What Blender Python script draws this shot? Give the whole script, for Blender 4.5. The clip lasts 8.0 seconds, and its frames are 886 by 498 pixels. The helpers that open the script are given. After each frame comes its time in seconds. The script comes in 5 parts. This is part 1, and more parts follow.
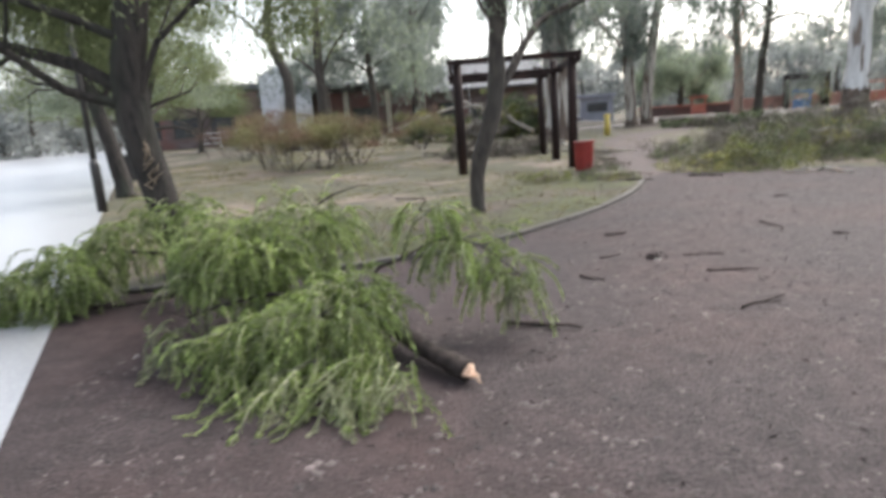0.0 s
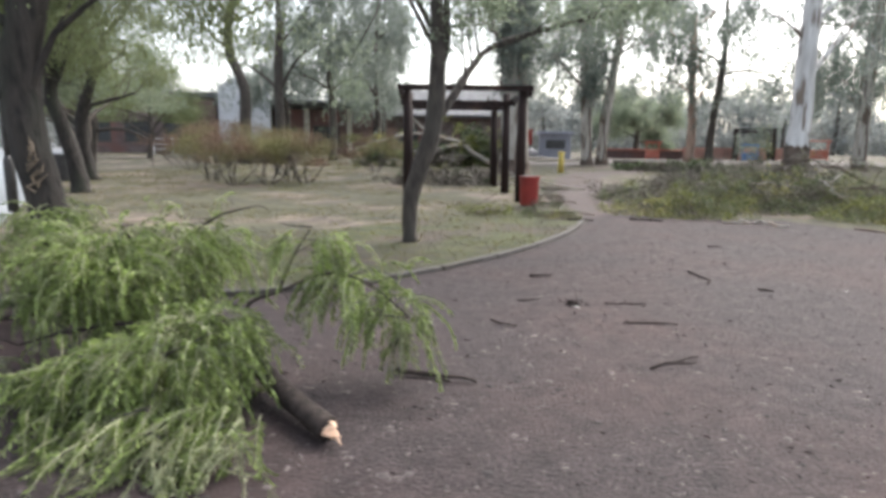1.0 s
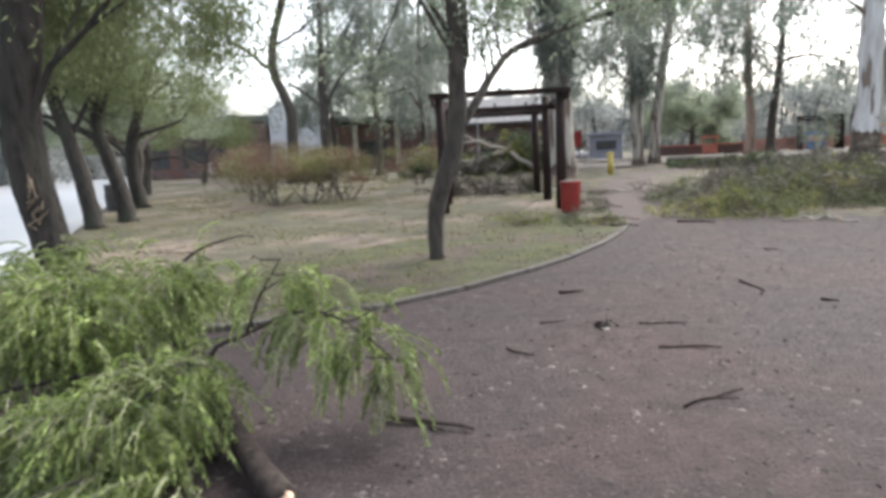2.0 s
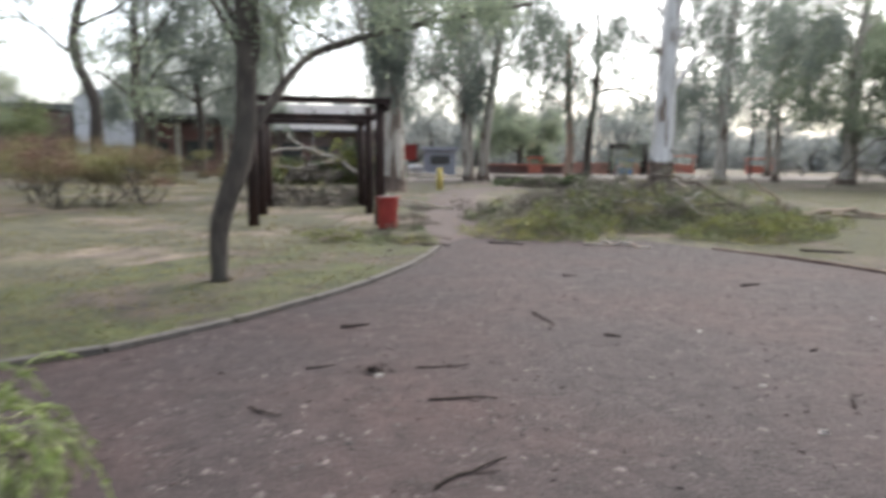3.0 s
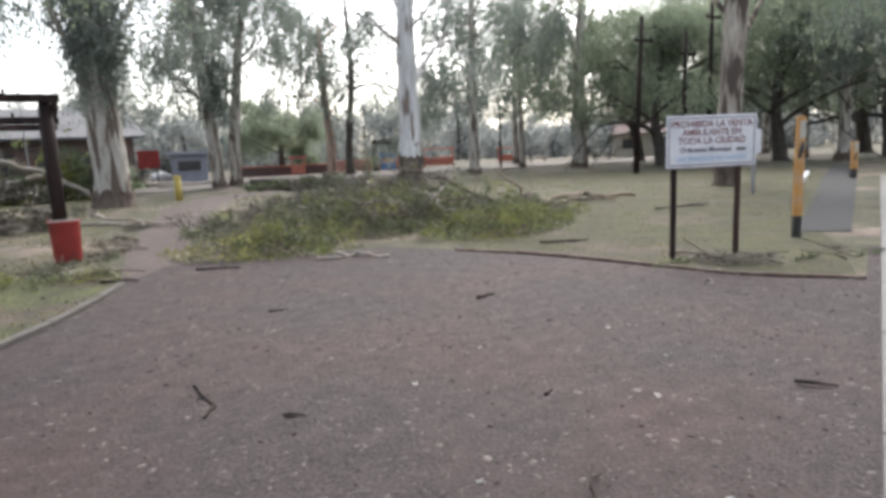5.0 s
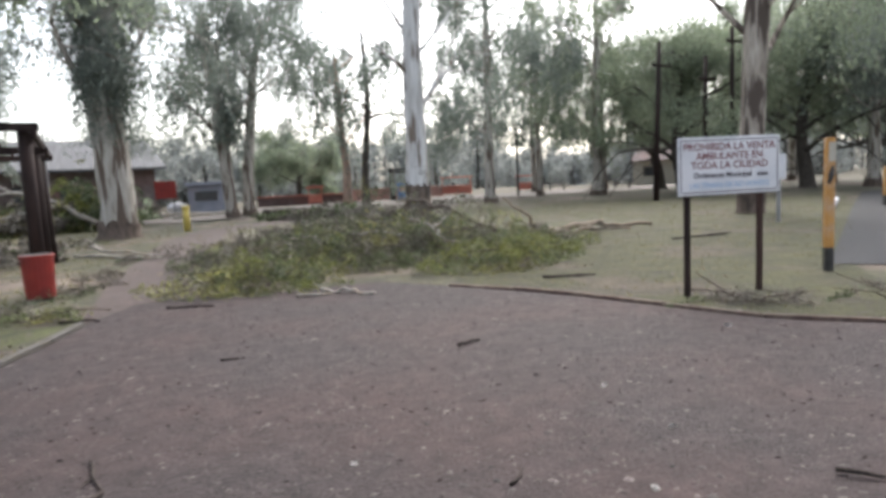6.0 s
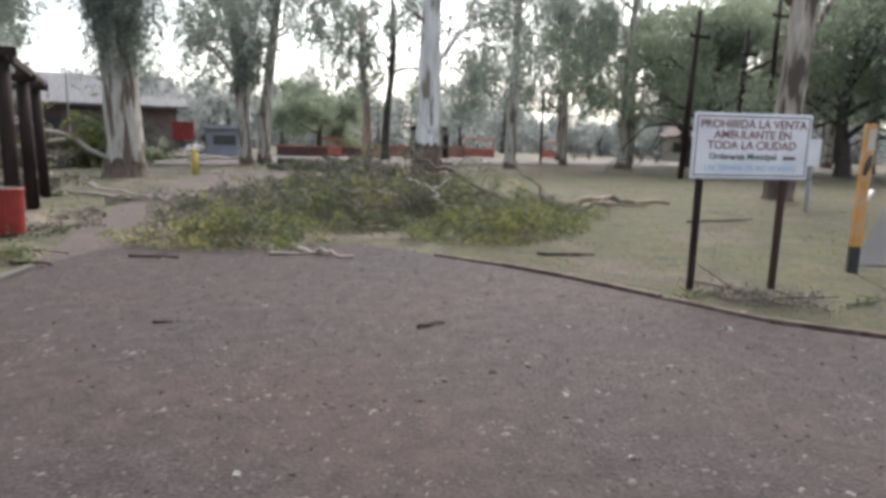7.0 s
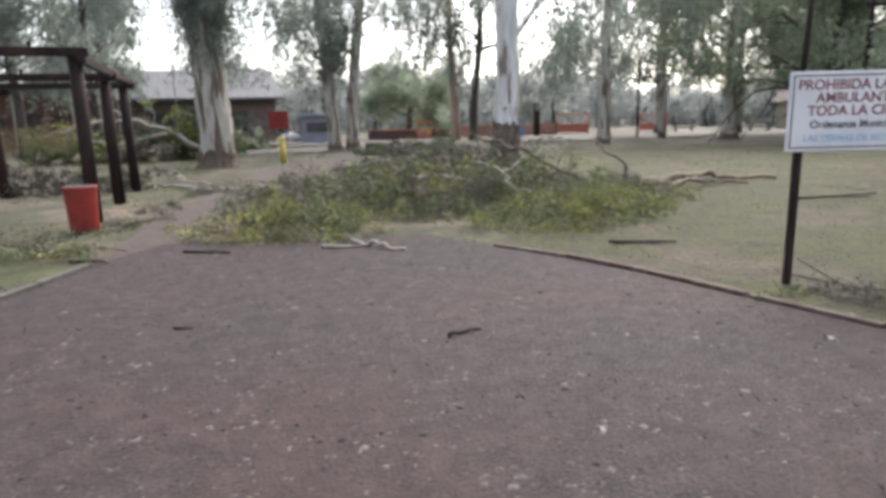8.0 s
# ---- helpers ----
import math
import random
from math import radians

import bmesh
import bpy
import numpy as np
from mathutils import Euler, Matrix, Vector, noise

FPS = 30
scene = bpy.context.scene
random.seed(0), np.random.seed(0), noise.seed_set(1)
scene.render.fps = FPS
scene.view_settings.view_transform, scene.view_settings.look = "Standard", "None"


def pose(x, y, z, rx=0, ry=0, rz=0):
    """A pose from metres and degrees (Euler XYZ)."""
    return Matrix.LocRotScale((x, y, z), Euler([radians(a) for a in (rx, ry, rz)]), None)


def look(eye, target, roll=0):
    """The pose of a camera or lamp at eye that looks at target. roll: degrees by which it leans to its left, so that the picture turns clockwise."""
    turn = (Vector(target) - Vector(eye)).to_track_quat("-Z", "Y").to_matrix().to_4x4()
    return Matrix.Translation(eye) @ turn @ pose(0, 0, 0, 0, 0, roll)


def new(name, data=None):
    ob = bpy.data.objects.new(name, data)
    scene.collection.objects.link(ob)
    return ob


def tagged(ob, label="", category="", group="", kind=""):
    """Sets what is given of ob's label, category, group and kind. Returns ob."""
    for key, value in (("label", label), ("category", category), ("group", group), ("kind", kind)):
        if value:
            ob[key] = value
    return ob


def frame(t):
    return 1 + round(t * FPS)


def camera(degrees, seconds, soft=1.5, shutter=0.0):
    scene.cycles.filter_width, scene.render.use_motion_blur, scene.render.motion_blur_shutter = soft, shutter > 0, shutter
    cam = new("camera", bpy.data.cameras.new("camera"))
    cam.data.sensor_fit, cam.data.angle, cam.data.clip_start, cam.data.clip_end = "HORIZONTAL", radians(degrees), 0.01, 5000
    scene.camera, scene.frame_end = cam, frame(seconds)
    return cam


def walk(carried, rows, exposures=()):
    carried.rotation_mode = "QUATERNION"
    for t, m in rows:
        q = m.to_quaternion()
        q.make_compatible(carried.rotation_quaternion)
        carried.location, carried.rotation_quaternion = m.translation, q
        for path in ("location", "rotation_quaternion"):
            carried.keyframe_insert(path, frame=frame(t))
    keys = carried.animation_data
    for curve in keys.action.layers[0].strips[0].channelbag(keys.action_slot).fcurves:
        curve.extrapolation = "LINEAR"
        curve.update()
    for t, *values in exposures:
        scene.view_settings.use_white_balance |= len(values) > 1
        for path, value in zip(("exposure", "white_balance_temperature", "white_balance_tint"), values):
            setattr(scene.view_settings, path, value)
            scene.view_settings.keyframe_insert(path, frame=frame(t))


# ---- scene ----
cam = camera(70.3, 8.0, soft=3.8, shutter=0.4)
PATH = [
    (0, (0.744, -0.201, 1.49), (0.533, 1.7441, 1.075), -4.1),
    (0.3, (0.809, -0.054, 1.479), (0.6808, 1.9122, 1.1347), -2.37),
    (0.5, (0.876, 0.046, 1.483), (0.797, 2.0141, 1.136), -3.8),
    (0.7, (0.952, 0.136, 1.482), (0.908, 2.1088, 1.155), -4.73),
    (1, (1.128, 0.261, 1.47), (1.056, 2.2306, 1.13), 0.6),
    (1.2, (1.216, 0.353, 1.457), (1.1296, 2.3101, 1.0562), -0.77),
    (2.3, (1.65, 0.993, 1.51), (1.3776, 2.9529, 1.2206), -2.92),
    (2.5, (1.781, 1.142, 1.526), (1.668, 3.112, 1.2), -0.2),
    (2.7, (1.884, 1.302, 1.528), (1.9231, 3.2668, 1.159), -0.95),
    (3, (2.035, 1.546, 1.524), (2.288, 3.5085, 1.233), 0.5),
    (3.2, (2.163, 1.702, 1.547), (2.5937, 3.6351, 1.2674), -1.02),
    (3.5, (2.38, 1.903, 1.555), (2.932, 3.8127, 1.335), -2.1),
    (3.7, (2.514, 2.027, 1.567), (3.1447, 3.9128, 1.3507), -0.56),
    (4, (2.703, 2.226, 1.581), (3.3608, 4.0813, 1.2272), -2.7),
    (4.2, (2.82, 2.378, 1.57), (3.5633, 4.2072, 1.2489), -1.24),
    (4.5, (2.996, 2.608, 1.549), (3.849, 4.3842, 1.206), -0.8),
    (4.7, (3.135, 2.755, 1.547), (4.0524, 4.5029, 1.2244), -2.43),
    (5.8, (3.952, 3.365, 1.511), (4.7838, 5.1627, 1.233), -2.6),
    (6, (4.095, 3.46, 1.505), (4.9428, 5.2585, 1.289), -2.9),
    (6.2, (4.26, 3.53, 1.491), (5.0608, 5.3466, 1.246), -0.04),
    (6.5, (4.476, 3.649, 1.487), (5.326, 5.4332, 1.18), 0.3),
    (6.7, (4.602, 3.742, 1.486), (5.4478, 5.527, 1.17), 0.64),
    (7, (4.795, 3.896, 1.495), (5.5756, 5.7063, 1.1582), 1.3),
    (7.2, (4.969, 4.001, 1.498), (5.7601, 5.8027, 1.1437), -0.69),
    (7.5, (5.207, 4.12, 1.492), (5.844, 5.9753, 1.102), 1.2),
    (7.7, (5.317, 4.201, 1.499), (5.8727, 6.0789, 1.0922), -1.32),
    (8, (5.473, 4.321, 1.519), (5.957, 6.2199, 1.119), -1.4),
]
walk(cam, [(t, look(eye, target, roll)) for t, eye, target, roll in PATH],
     [(0, 1.94), (1.2, 1.95), (2.5, 1.97), (3.5, 1.76), (4.5, 1.83), (6.5, 1.76), (8.0, 1.88)])

# ---- light ----
world = bpy.data.worlds.new("overcast_sky")
scene.world = world
world.use_nodes = True
wn, wl = world.node_tree.nodes, world.node_tree.links
sky = wn.new("ShaderNodeTexSky")
sky.sky_type, sky.sun_disc = "NISHITA", False
sky.sun_elevation, sky.sun_rotation = radians(48), radians(40)
sky.air_density, sky.dust_density, sky.ozone_density = 1.0, 4.2, 1.2
wash = wn.new("ShaderNodeHueSaturation")
wash.inputs["Saturation"].default_value = 0.48
wl.new(sky.outputs[0], wash.inputs["Color"])
wl.new(wash.outputs[0], wn["Background"].inputs["Color"])
wn["Background"].inputs["Strength"].default_value = 0.15
sun = new("sun", bpy.data.lights.new("sun", "SUN"))
sun.data.energy, sun.data.angle, sun.data.color = 0.9, radians(40), (1.0, 0.97, 0.94)
sun.matrix_world = look((20, 24, 34), (0, 0, 0))

# ---- materials ----


def mat(name, a, b, scale=6.0, rough=0.8, bump=0.2, stretch=(1, 1, 1), c=None, cscale=1.0, cmin=0.5, cmax=0.65,
        metal=0.0, island=0.0, coords="Object", spec=0.4, detail=6.0, dist=0.02, translucent=0.0, mottle=None):
    """Two base colours mixed by fine noise, a third one by broad noise, and relief."""
    m = bpy.data.materials.new(name)
    m.use_nodes = True
    n, k = m.node_tree.nodes, m.node_tree.links
    bs = n["Principled BSDF"]
    if coords == "World":
        src = n.new("ShaderNodeNewGeometry").outputs["Position"]
    else:
        src = n.new("ShaderNodeTexCoord").outputs["Object"]
    mp = n.new("ShaderNodeMapping")
    mp.inputs["Scale"].default_value = stretch
    k.new(src, mp.inputs["Vector"])
    tex = n.new("ShaderNodeTexNoise")
    tex.inputs["Scale"].default_value, tex.inputs["Detail"].default_value = scale, detail
    k.new(mp.outputs[0], tex.inputs["Vector"])
    ramp = n.new("ShaderNodeValToRGB")
    ramp.color_ramp.elements[0].position, ramp.color_ramp.elements[1].position = 0.32, 0.68
    ramp.color_ramp.elements[0].color, ramp.color_ramp.elements[1].color = (*a, 1), (*b, 1)
    k.new(tex.outputs["Fac"], ramp.inputs["Fac"])
    col = ramp.outputs["Color"]
    if c is not None:
        big = n.new("ShaderNodeTexNoise")
        big.inputs["Scale"].default_value, big.inputs["Detail"].default_value = cscale, 5.0
        k.new(mp.outputs[0], big.inputs["Vector"])
        rng = n.new("ShaderNodeMapRange")
        rng.inputs["From Min"].default_value, rng.inputs["From Max"].default_value = cmin, cmax
        k.new(big.outputs["Fac"], rng.inputs["Value"])
        mix = n.new("ShaderNodeMix")
        mix.data_type = "RGBA"
        k.new(rng.outputs[0], mix.inputs["Factor"])
        k.new(col, mix.inputs["A"])
        mix.inputs["B"].default_value = (*c, 1)
        col = mix.outputs["Result"]
    if mottle:
        mo = n.new("ShaderNodeTexNoise")
        mo.inputs["Scale"].default_value, mo.inputs["Detail"].default_value, mo.inputs["Roughness"].default_value = mottle[0], 9.0, 0.7
        k.new(mp.outputs[0], mo.inputs["Vector"])
        mr = n.new("ShaderNodeMapRange")
        mr.inputs["From Min"].default_value, mr.inputs["From Max"].default_value = 0.3, 0.7
        mr.inputs["To Min"].default_value, mr.inputs["To Max"].default_value = 1 - mottle[1], 1 + mottle[1]
        k.new(mo.outputs["Fac"], mr.inputs["Value"])
        mh = n.new("ShaderNodeHueSaturation")
        k.new(col, mh.inputs["Color"])
        k.new(mr.outputs[0], mh.inputs["Value"])
        col = mh.outputs["Color"]
    if island:
        geo = n.new("ShaderNodeNewGeometry")
        rr = n.new("ShaderNodeMapRange")
        rr.inputs["To Min"].default_value, rr.inputs["To Max"].default_value = 1 - island, 1 + island
        k.new(geo.outputs["Random Per Island"], rr.inputs["Value"])
        hs = n.new("ShaderNodeHueSaturation")
        k.new(col, hs.inputs["Color"])
        k.new(rr.outputs[0], hs.inputs["Value"])
        col = hs.outputs["Color"]
    k.new(col, bs.inputs["Base Color"])
    bs.inputs["Roughness"].default_value, bs.inputs["Metallic"].default_value = rough, metal
    bs.inputs["Specular IOR Level"].default_value = spec
    if bump:
        bp = n.new("ShaderNodeBump")
        bp.inputs["Strength"].default_value, bp.inputs["Distance"].default_value = bump, dist
        k.new(tex.outputs["Fac"], bp.inputs["Height"])
        k.new(bp.outputs[0], bs.inputs["Normal"])
    if translucent:
        tr = n.new("ShaderNodeBsdfTranslucent")
        k.new(col, tr.inputs["Color"])
        ms = n.new("ShaderNodeMixShader")
        ms.inputs["Fac"].default_value = translucent
        k.new(bs.outputs[0], ms.inputs[1])
        k.new(tr.outputs[0], ms.inputs[2])
        k.new(ms.outputs[0], n["Material Output"].inputs["Surface"])
    return m


M_GROUND = mat("dry_grass_soil", (0.028, 0.028, 0.013), (0.0572, 0.0527, 0.0272), 9, 0.95, 0.6, c=(0.104, 0.08, 0.0614), cscale=0.33, cmin=0.5, cmax=0.6, coords="World", mottle=(1.6, 0.7), dist=0.05)
M_LAWN = mat("short_grass", (0.0229, 0.0296, 0.00629), (0.0459, 0.0488, 0.0122), 14, 0.95, 0.6, c=(0.0429, 0.0318, 0.0215), cscale=0.8, cmin=0.47, cmax=0.6, coords="World", mottle=(2.2, 0.7), dist=0.04)
M_LOT = mat("damp_grit", (0.0125, 0.0095, 0.0096), (0.045, 0.0345, 0.0345), 42, 0.85, 0.55, c=(0.0385, 0.0243, 0.0228), cscale=0.6, cmin=0.42, cmax=0.72, coords="World", mottle=(5.5, 0.5), detail=12, dist=0.02, spec=0.22)
M_VERGE = mat("thin_damp_grass", (0.0211, 0.0224, 0.00548), (0.0421, 0.0398, 0.0107), 12, 0.95, 0.7, c=(0.0468, 0.0378, 0.0225), cscale=0.55, cmin=0.52, cmax=0.62, coords="World", mottle=(1.8, 0.6), dist=0.05)
M_PATH = mat("trodden_dirt", (0.0336, 0.0222, 0.0192), (0.0636, 0.0444, 0.0384), 18, 0.9, 0.5, c=(0.0528, 0.0384, 0.0336), cscale=0.9, coords="World", mottle=(3, 0.4))
M_SAND = mat("pale_sand", (0.068, 0.056, 0.048), (0.104, 0.088, 0.0776), 6, 0.95, 0.3, c=(0.048, 0.044, 0.0296), cscale=0.3, cmin=0.52, cmax=0.62, coords="World", mottle=(0.8, 0.3))
M_LANE = mat("wet_grey_paving", (0.018, 0.0189, 0.0211), (0.0306, 0.0319, 0.0347), 14, 0.8, 0.2, c=(0.0225, 0.0225, 0.0248), cscale=0.8, coords="World", spec=0.15)
# street base colour raised well above asphalt to carry the sky's reflection
M_WET_SHEEN = mat("sheen_pale_wet_asphalt", (0.172, 0.178, 0.187), (0.249, 0.258, 0.268), 30, 0.3, 0.25, c=(0.241, 0.247, 0.254), cscale=0.35, coords="World", spec=0.6, dist=0.004)
M_SLAB = mat("pale_concrete", (0.0383, 0.0392, 0.0392), (0.0564, 0.0573, 0.0573), 16, 0.55, 0.2, c=(0.0451, 0.0451, 0.0441), cscale=1.4, coords="World", dist=0.008)
M_KERB = mat("weathered_concrete", (0.0432, 0.0396, 0.0353), (0.0828, 0.0763, 0.0684), 22, 0.9, 0.5, c=(0.0576, 0.0504, 0.0396), cscale=2.5, coords="World")
M_BRICKKERB = mat("brick_edging", (0.044, 0.027, 0.021), (0.08, 0.05, 0.039), 16, 0.9, 0.5, c=(0.1, 0.078, 0.06), cscale=3, coords="World")
M_BARK = mat("dark_bark", (0.03, 0.0255, 0.0225), (0.087, 0.0735, 0.0615), 14, 0.95, 1.0, (1, 1, 0.3), c=(0.052, 0.048, 0.041), cscale=2, dist=0.04)
M_BARKW = mat("wet_black_bark", (0.0116, 0.00949, 0.00843), (0.0379, 0.0316, 0.0264), 14, 0.9, 1.0, (1, 1, 0.3), c=(0.0274, 0.0295, 0.0211), cscale=2, dist=0.05)
M_BARKG = mat("grey_brown_bark", (0.0336, 0.028, 0.0245), (0.0896, 0.0756, 0.063), 12, 0.95, 1.0, (1, 1, 0.25), c=(0.077, 0.0728, 0.056), cscale=2, dist=0.03)
M_EUC = mat("peeling_pale_bark", (0.264, 0.237, 0.199), (0.405, 0.379, 0.339), 8, 0.75, 0.6, (1, 1, 0.14), c=(0.0968, 0.0707, 0.0529), cscale=4.5, cmin=0.52, cmax=0.59, dist=0.03)
M_EUCW = mat("white_bark", (0.4, 0.385, 0.37), (0.62, 0.61, 0.6), 7, 0.75, 0.5, (1, 1, 0.13), c=(0.17, 0.135, 0.11), cscale=5, cmin=0.56, cmax=0.62, dist=0.03)
M_EUCR = mat("reddish_bark", (0.24, 0.15, 0.11), (0.38, 0.28, 0.22), 4, 0.85, 0.5, (1, 1, 0.2), c=(0.14, 0.1, 0.08), cscale=2)
M_EUCB = mat("brown_cream_bark", (0.2, 0.165, 0.135), (0.48, 0.43, 0.37), 7, 0.8, 0.7, (1, 1, 0.16), c=(0.07, 0.052, 0.042), cscale=3.5, cmin=0.48, cmax=0.56, dist=0.03)
M_SALMON = mat("faded_salmon_paint", (0.34, 0.17, 0.135), (0.44, 0.24, 0.195), 2, 0.7, 0.05, c=(0.26, 0.15, 0.12), cscale=0.8)
M_STOCK = mat("rough_base_bark", (0.049, 0.0378, 0.0308), (0.133, 0.098, 0.077), 9, 0.95, 1.0, (1, 1, 0.3), dist=0.04)
M_WOODDARK = mat("dark_stained_timber", (0.0138, 0.00928, 0.00864), (0.0324, 0.0208, 0.0185), 9, 0.7, 0.5, (1, 1, 0.15), c=(0.0462, 0.0266, 0.022), cscale=1.5, dist=0.01, spec=0.12)
M_LEAF_W = mat("feathery_green_leaf", (0.095, 0.135, 0.032), (0.2, 0.255, 0.082), 3, 0.6, 0, island=0.6, mottle=(4.0, 0.62), translucent=0.35)
M_LEAF_P = mat("pale_dry_leaf", (0.165, 0.185, 0.1), (0.27, 0.275, 0.165), 3, 0.7, 0, island=0.3, translucent=0.2)
M_LEAF_T = mat("fresh_green_leaf", (0.082, 0.105, 0.043), (0.145, 0.168, 0.078), 2, 0.6, 0, island=0.25, translucent=0.5)
M_LEAF_E = mat("grey_green_leaf", (0.124, 0.146, 0.12), (0.204, 0.233, 0.201), 0.6, 0.6, 0, island=0.3, translucent=0.45)
M_LEAF_D = mat("dark_green_leaf", (0.151, 0.185, 0.126), (0.257, 0.299, 0.208), 0.6, 0.6, 0, island=0.25, translucent=0.55)
M_LEAF_H = mat("heap_leaf", (0.0902, 0.11, 0.0462), (0.165, 0.185, 0.0748), 1.6, 0.7, 0, c=(0.242, 0.226, 0.0715), cscale=0.8, cmin=0.5, cmax=0.6, island=0.45, coords="World", mottle=(1.1, 0.6), translucent=0.2)
M_LEAF_Y = mat("yellow_green_leaf", (0.109, 0.128, 0.0333), (0.199, 0.205, 0.061), 1.6, 0.7, 0, island=0.4, translucent=0.25)
M_LEAF_K = mat("deep_green_leaf", (0.0495, 0.0715, 0.033), (0.11, 0.134, 0.0616), 1.6, 0.7, 0, island=0.4, translucent=0.2)
M_LEAF_B = mat("brown_dry_leaf", (0.1, 0.086, 0.068), (0.18, 0.16, 0.132), 2, 0.8, 0, island=0.4)
# far foliage: distance haze mixed into the leaf colour, paler and bluer
M_LEAF_HAZE = mat("haze_tinted_leaf", (0.173, 0.188, 0.177), (0.281, 0.296, 0.288), 0.25, 0.8, 0, island=0.2, translucent=0.5)
M_SHRUB = mat("shrub_leaf", (0.1, 0.1, 0.04), (0.18, 0.17, 0.07), 0.9, 0.7, 0, c=(0.14, 0.085, 0.06), cscale=0.5, cmin=0.42, cmax=0.6, coords="World", island=0.4, translucent=0.25)
M_TWIG = mat("bleached_wood", (0.2, 0.18, 0.15), (0.34, 0.315, 0.28), 10, 0.8, 0.3, c=(0.25, 0.2, 0.15), cscale=3)
M_TAN = mat("raw_tan_wood", (0.12, 0.088, 0.06), (0.23, 0.175, 0.125), 10, 0.8, 0.3, c=(0.09, 0.07, 0.05), cscale=3)
M_TWIGB = mat("brown_twig_bark", (0.055, 0.042, 0.032), (0.13, 0.102, 0.08), 12, 0.85, 0.3)
M_STICK = mat("wet_stick_bark", (0.0166, 0.0133, 0.0119), (0.0464, 0.0365, 0.0318), 20, 0.9, 0.5, spec=0.15)
M_SPLINT = mat("fresh_split_wood", (0.5, 0.3, 0.19), (0.66, 0.48, 0.35), 30, 0.7, 0.6, (1, 1, 1), dist=0.01)
M_RED = mat("faded_red_paint", (0.17, 0.013, 0.01), (0.22, 0.02, 0.014), 5, 0.5, 0.05, c=(0.12, 0.012, 0.01), cscale=3)
M_ORANGE = mat("orange_red_paint", (0.4, 0.115, 0.08), (0.52, 0.18, 0.13), 2, 0.6, 0.05)
M_YELLOW = mat("worn_yellow_paint", (0.36, 0.17, 0.0396), (0.45, 0.23, 0.066), 7, 0.5, 0.1, c=(0.42, 0.28, 0.176), cscale=4)
M_PALEYELLOW = mat("faded_pale_yellow_paint", (0.4, 0.3, 0.06), (0.5, 0.4, 0.11), 7, 0.6, 0.1)
M_BLACK = mat("black_paint", (0.015, 0.014, 0.014), (0.035, 0.032, 0.03), 12, 0.5, 0.1)
M_WHITE = mat("white_paint", (0.56, 0.545, 0.555), (0.65, 0.635, 0.64), 4, 0.45, 0.03, c=(0.5, 0.5, 0.52), cscale=2)
M_WHITEWALL = mat("whitewashed_render", (0.5, 0.51, 0.53), (0.6, 0.61, 0.63), 1.5, 0.8, 0.1, c=(0.48, 0.48, 0.48), cscale=0.5)
M_SIGNRED = mat("sign_red_letters", (0.128, 0.0319, 0.0357), (0.178, 0.051, 0.051), 30, 0.5, 0)
M_SIGNBLUE = mat("sign_blue_letters", (0.25, 0.34, 0.48), (0.34, 0.43, 0.55), 30, 0.5, 0)
M_SIGNDARK = mat("sign_dark_letters", (0.05, 0.04, 0.05), (0.09, 0.07, 0.08), 30, 0.5, 0)
M_GREYMETAL = mat("dull_steel", (0.2, 0.2, 0.21), (0.32, 0.32, 0.33), 12, 0.45, 0.05, metal=0.6)
M_BRICKWALL = mat("red_brickwork", (0.09, 0.057, 0.0525), (0.158, 0.105, 0.096), 3, 0.9, 0.2, c=(0.15, 0.075, 0.063), cscale=0.4)
M_DARKWALL = mat("brown_wall", (0.092, 0.069, 0.0644), (0.161, 0.127, 0.121), 1.5, 0.9, 0.1, c=(0.149, 0.0805, 0.069), cscale=0.3)
M_ROOF = mat("grey_roof_sheet", (0.0743, 0.0743, 0.077), (0.121, 0.121, 0.126), 1.2, 0.8, 0.1, (6, 0.3, 1))
M_KIOSK = mat("grey_kiosk_panel", (0.19, 0.2, 0.24), (0.27, 0.28, 0.33), 1.5, 0.6, 0.05)
M_BLUE = mat("blue_paint", (0.06, 0.16, 0.4), (0.1, 0.22, 0.5), 3, 0.5, 0.05)
M_GLASS = mat("dark_window_glass", (0.03, 0.035, 0.04), (0.06, 0.065, 0.07), 2, 0.08, 0, spec=0.8)
M_CREAM = mat("cream_wall", (0.35, 0.315, 0.252), (0.434, 0.399, 0.336), 1.5, 0.8, 0.1)
M_GRASS = mat("grass_blade", (0.0828, 0.0887, 0.0267), (0.148, 0.139, 0.0503), 1.2, 0.8, 0, island=0.3, coords="World", c=(0.177, 0.145, 0.0916), cscale=0.5, translucent=0.5)

# ---- mesh helpers ----


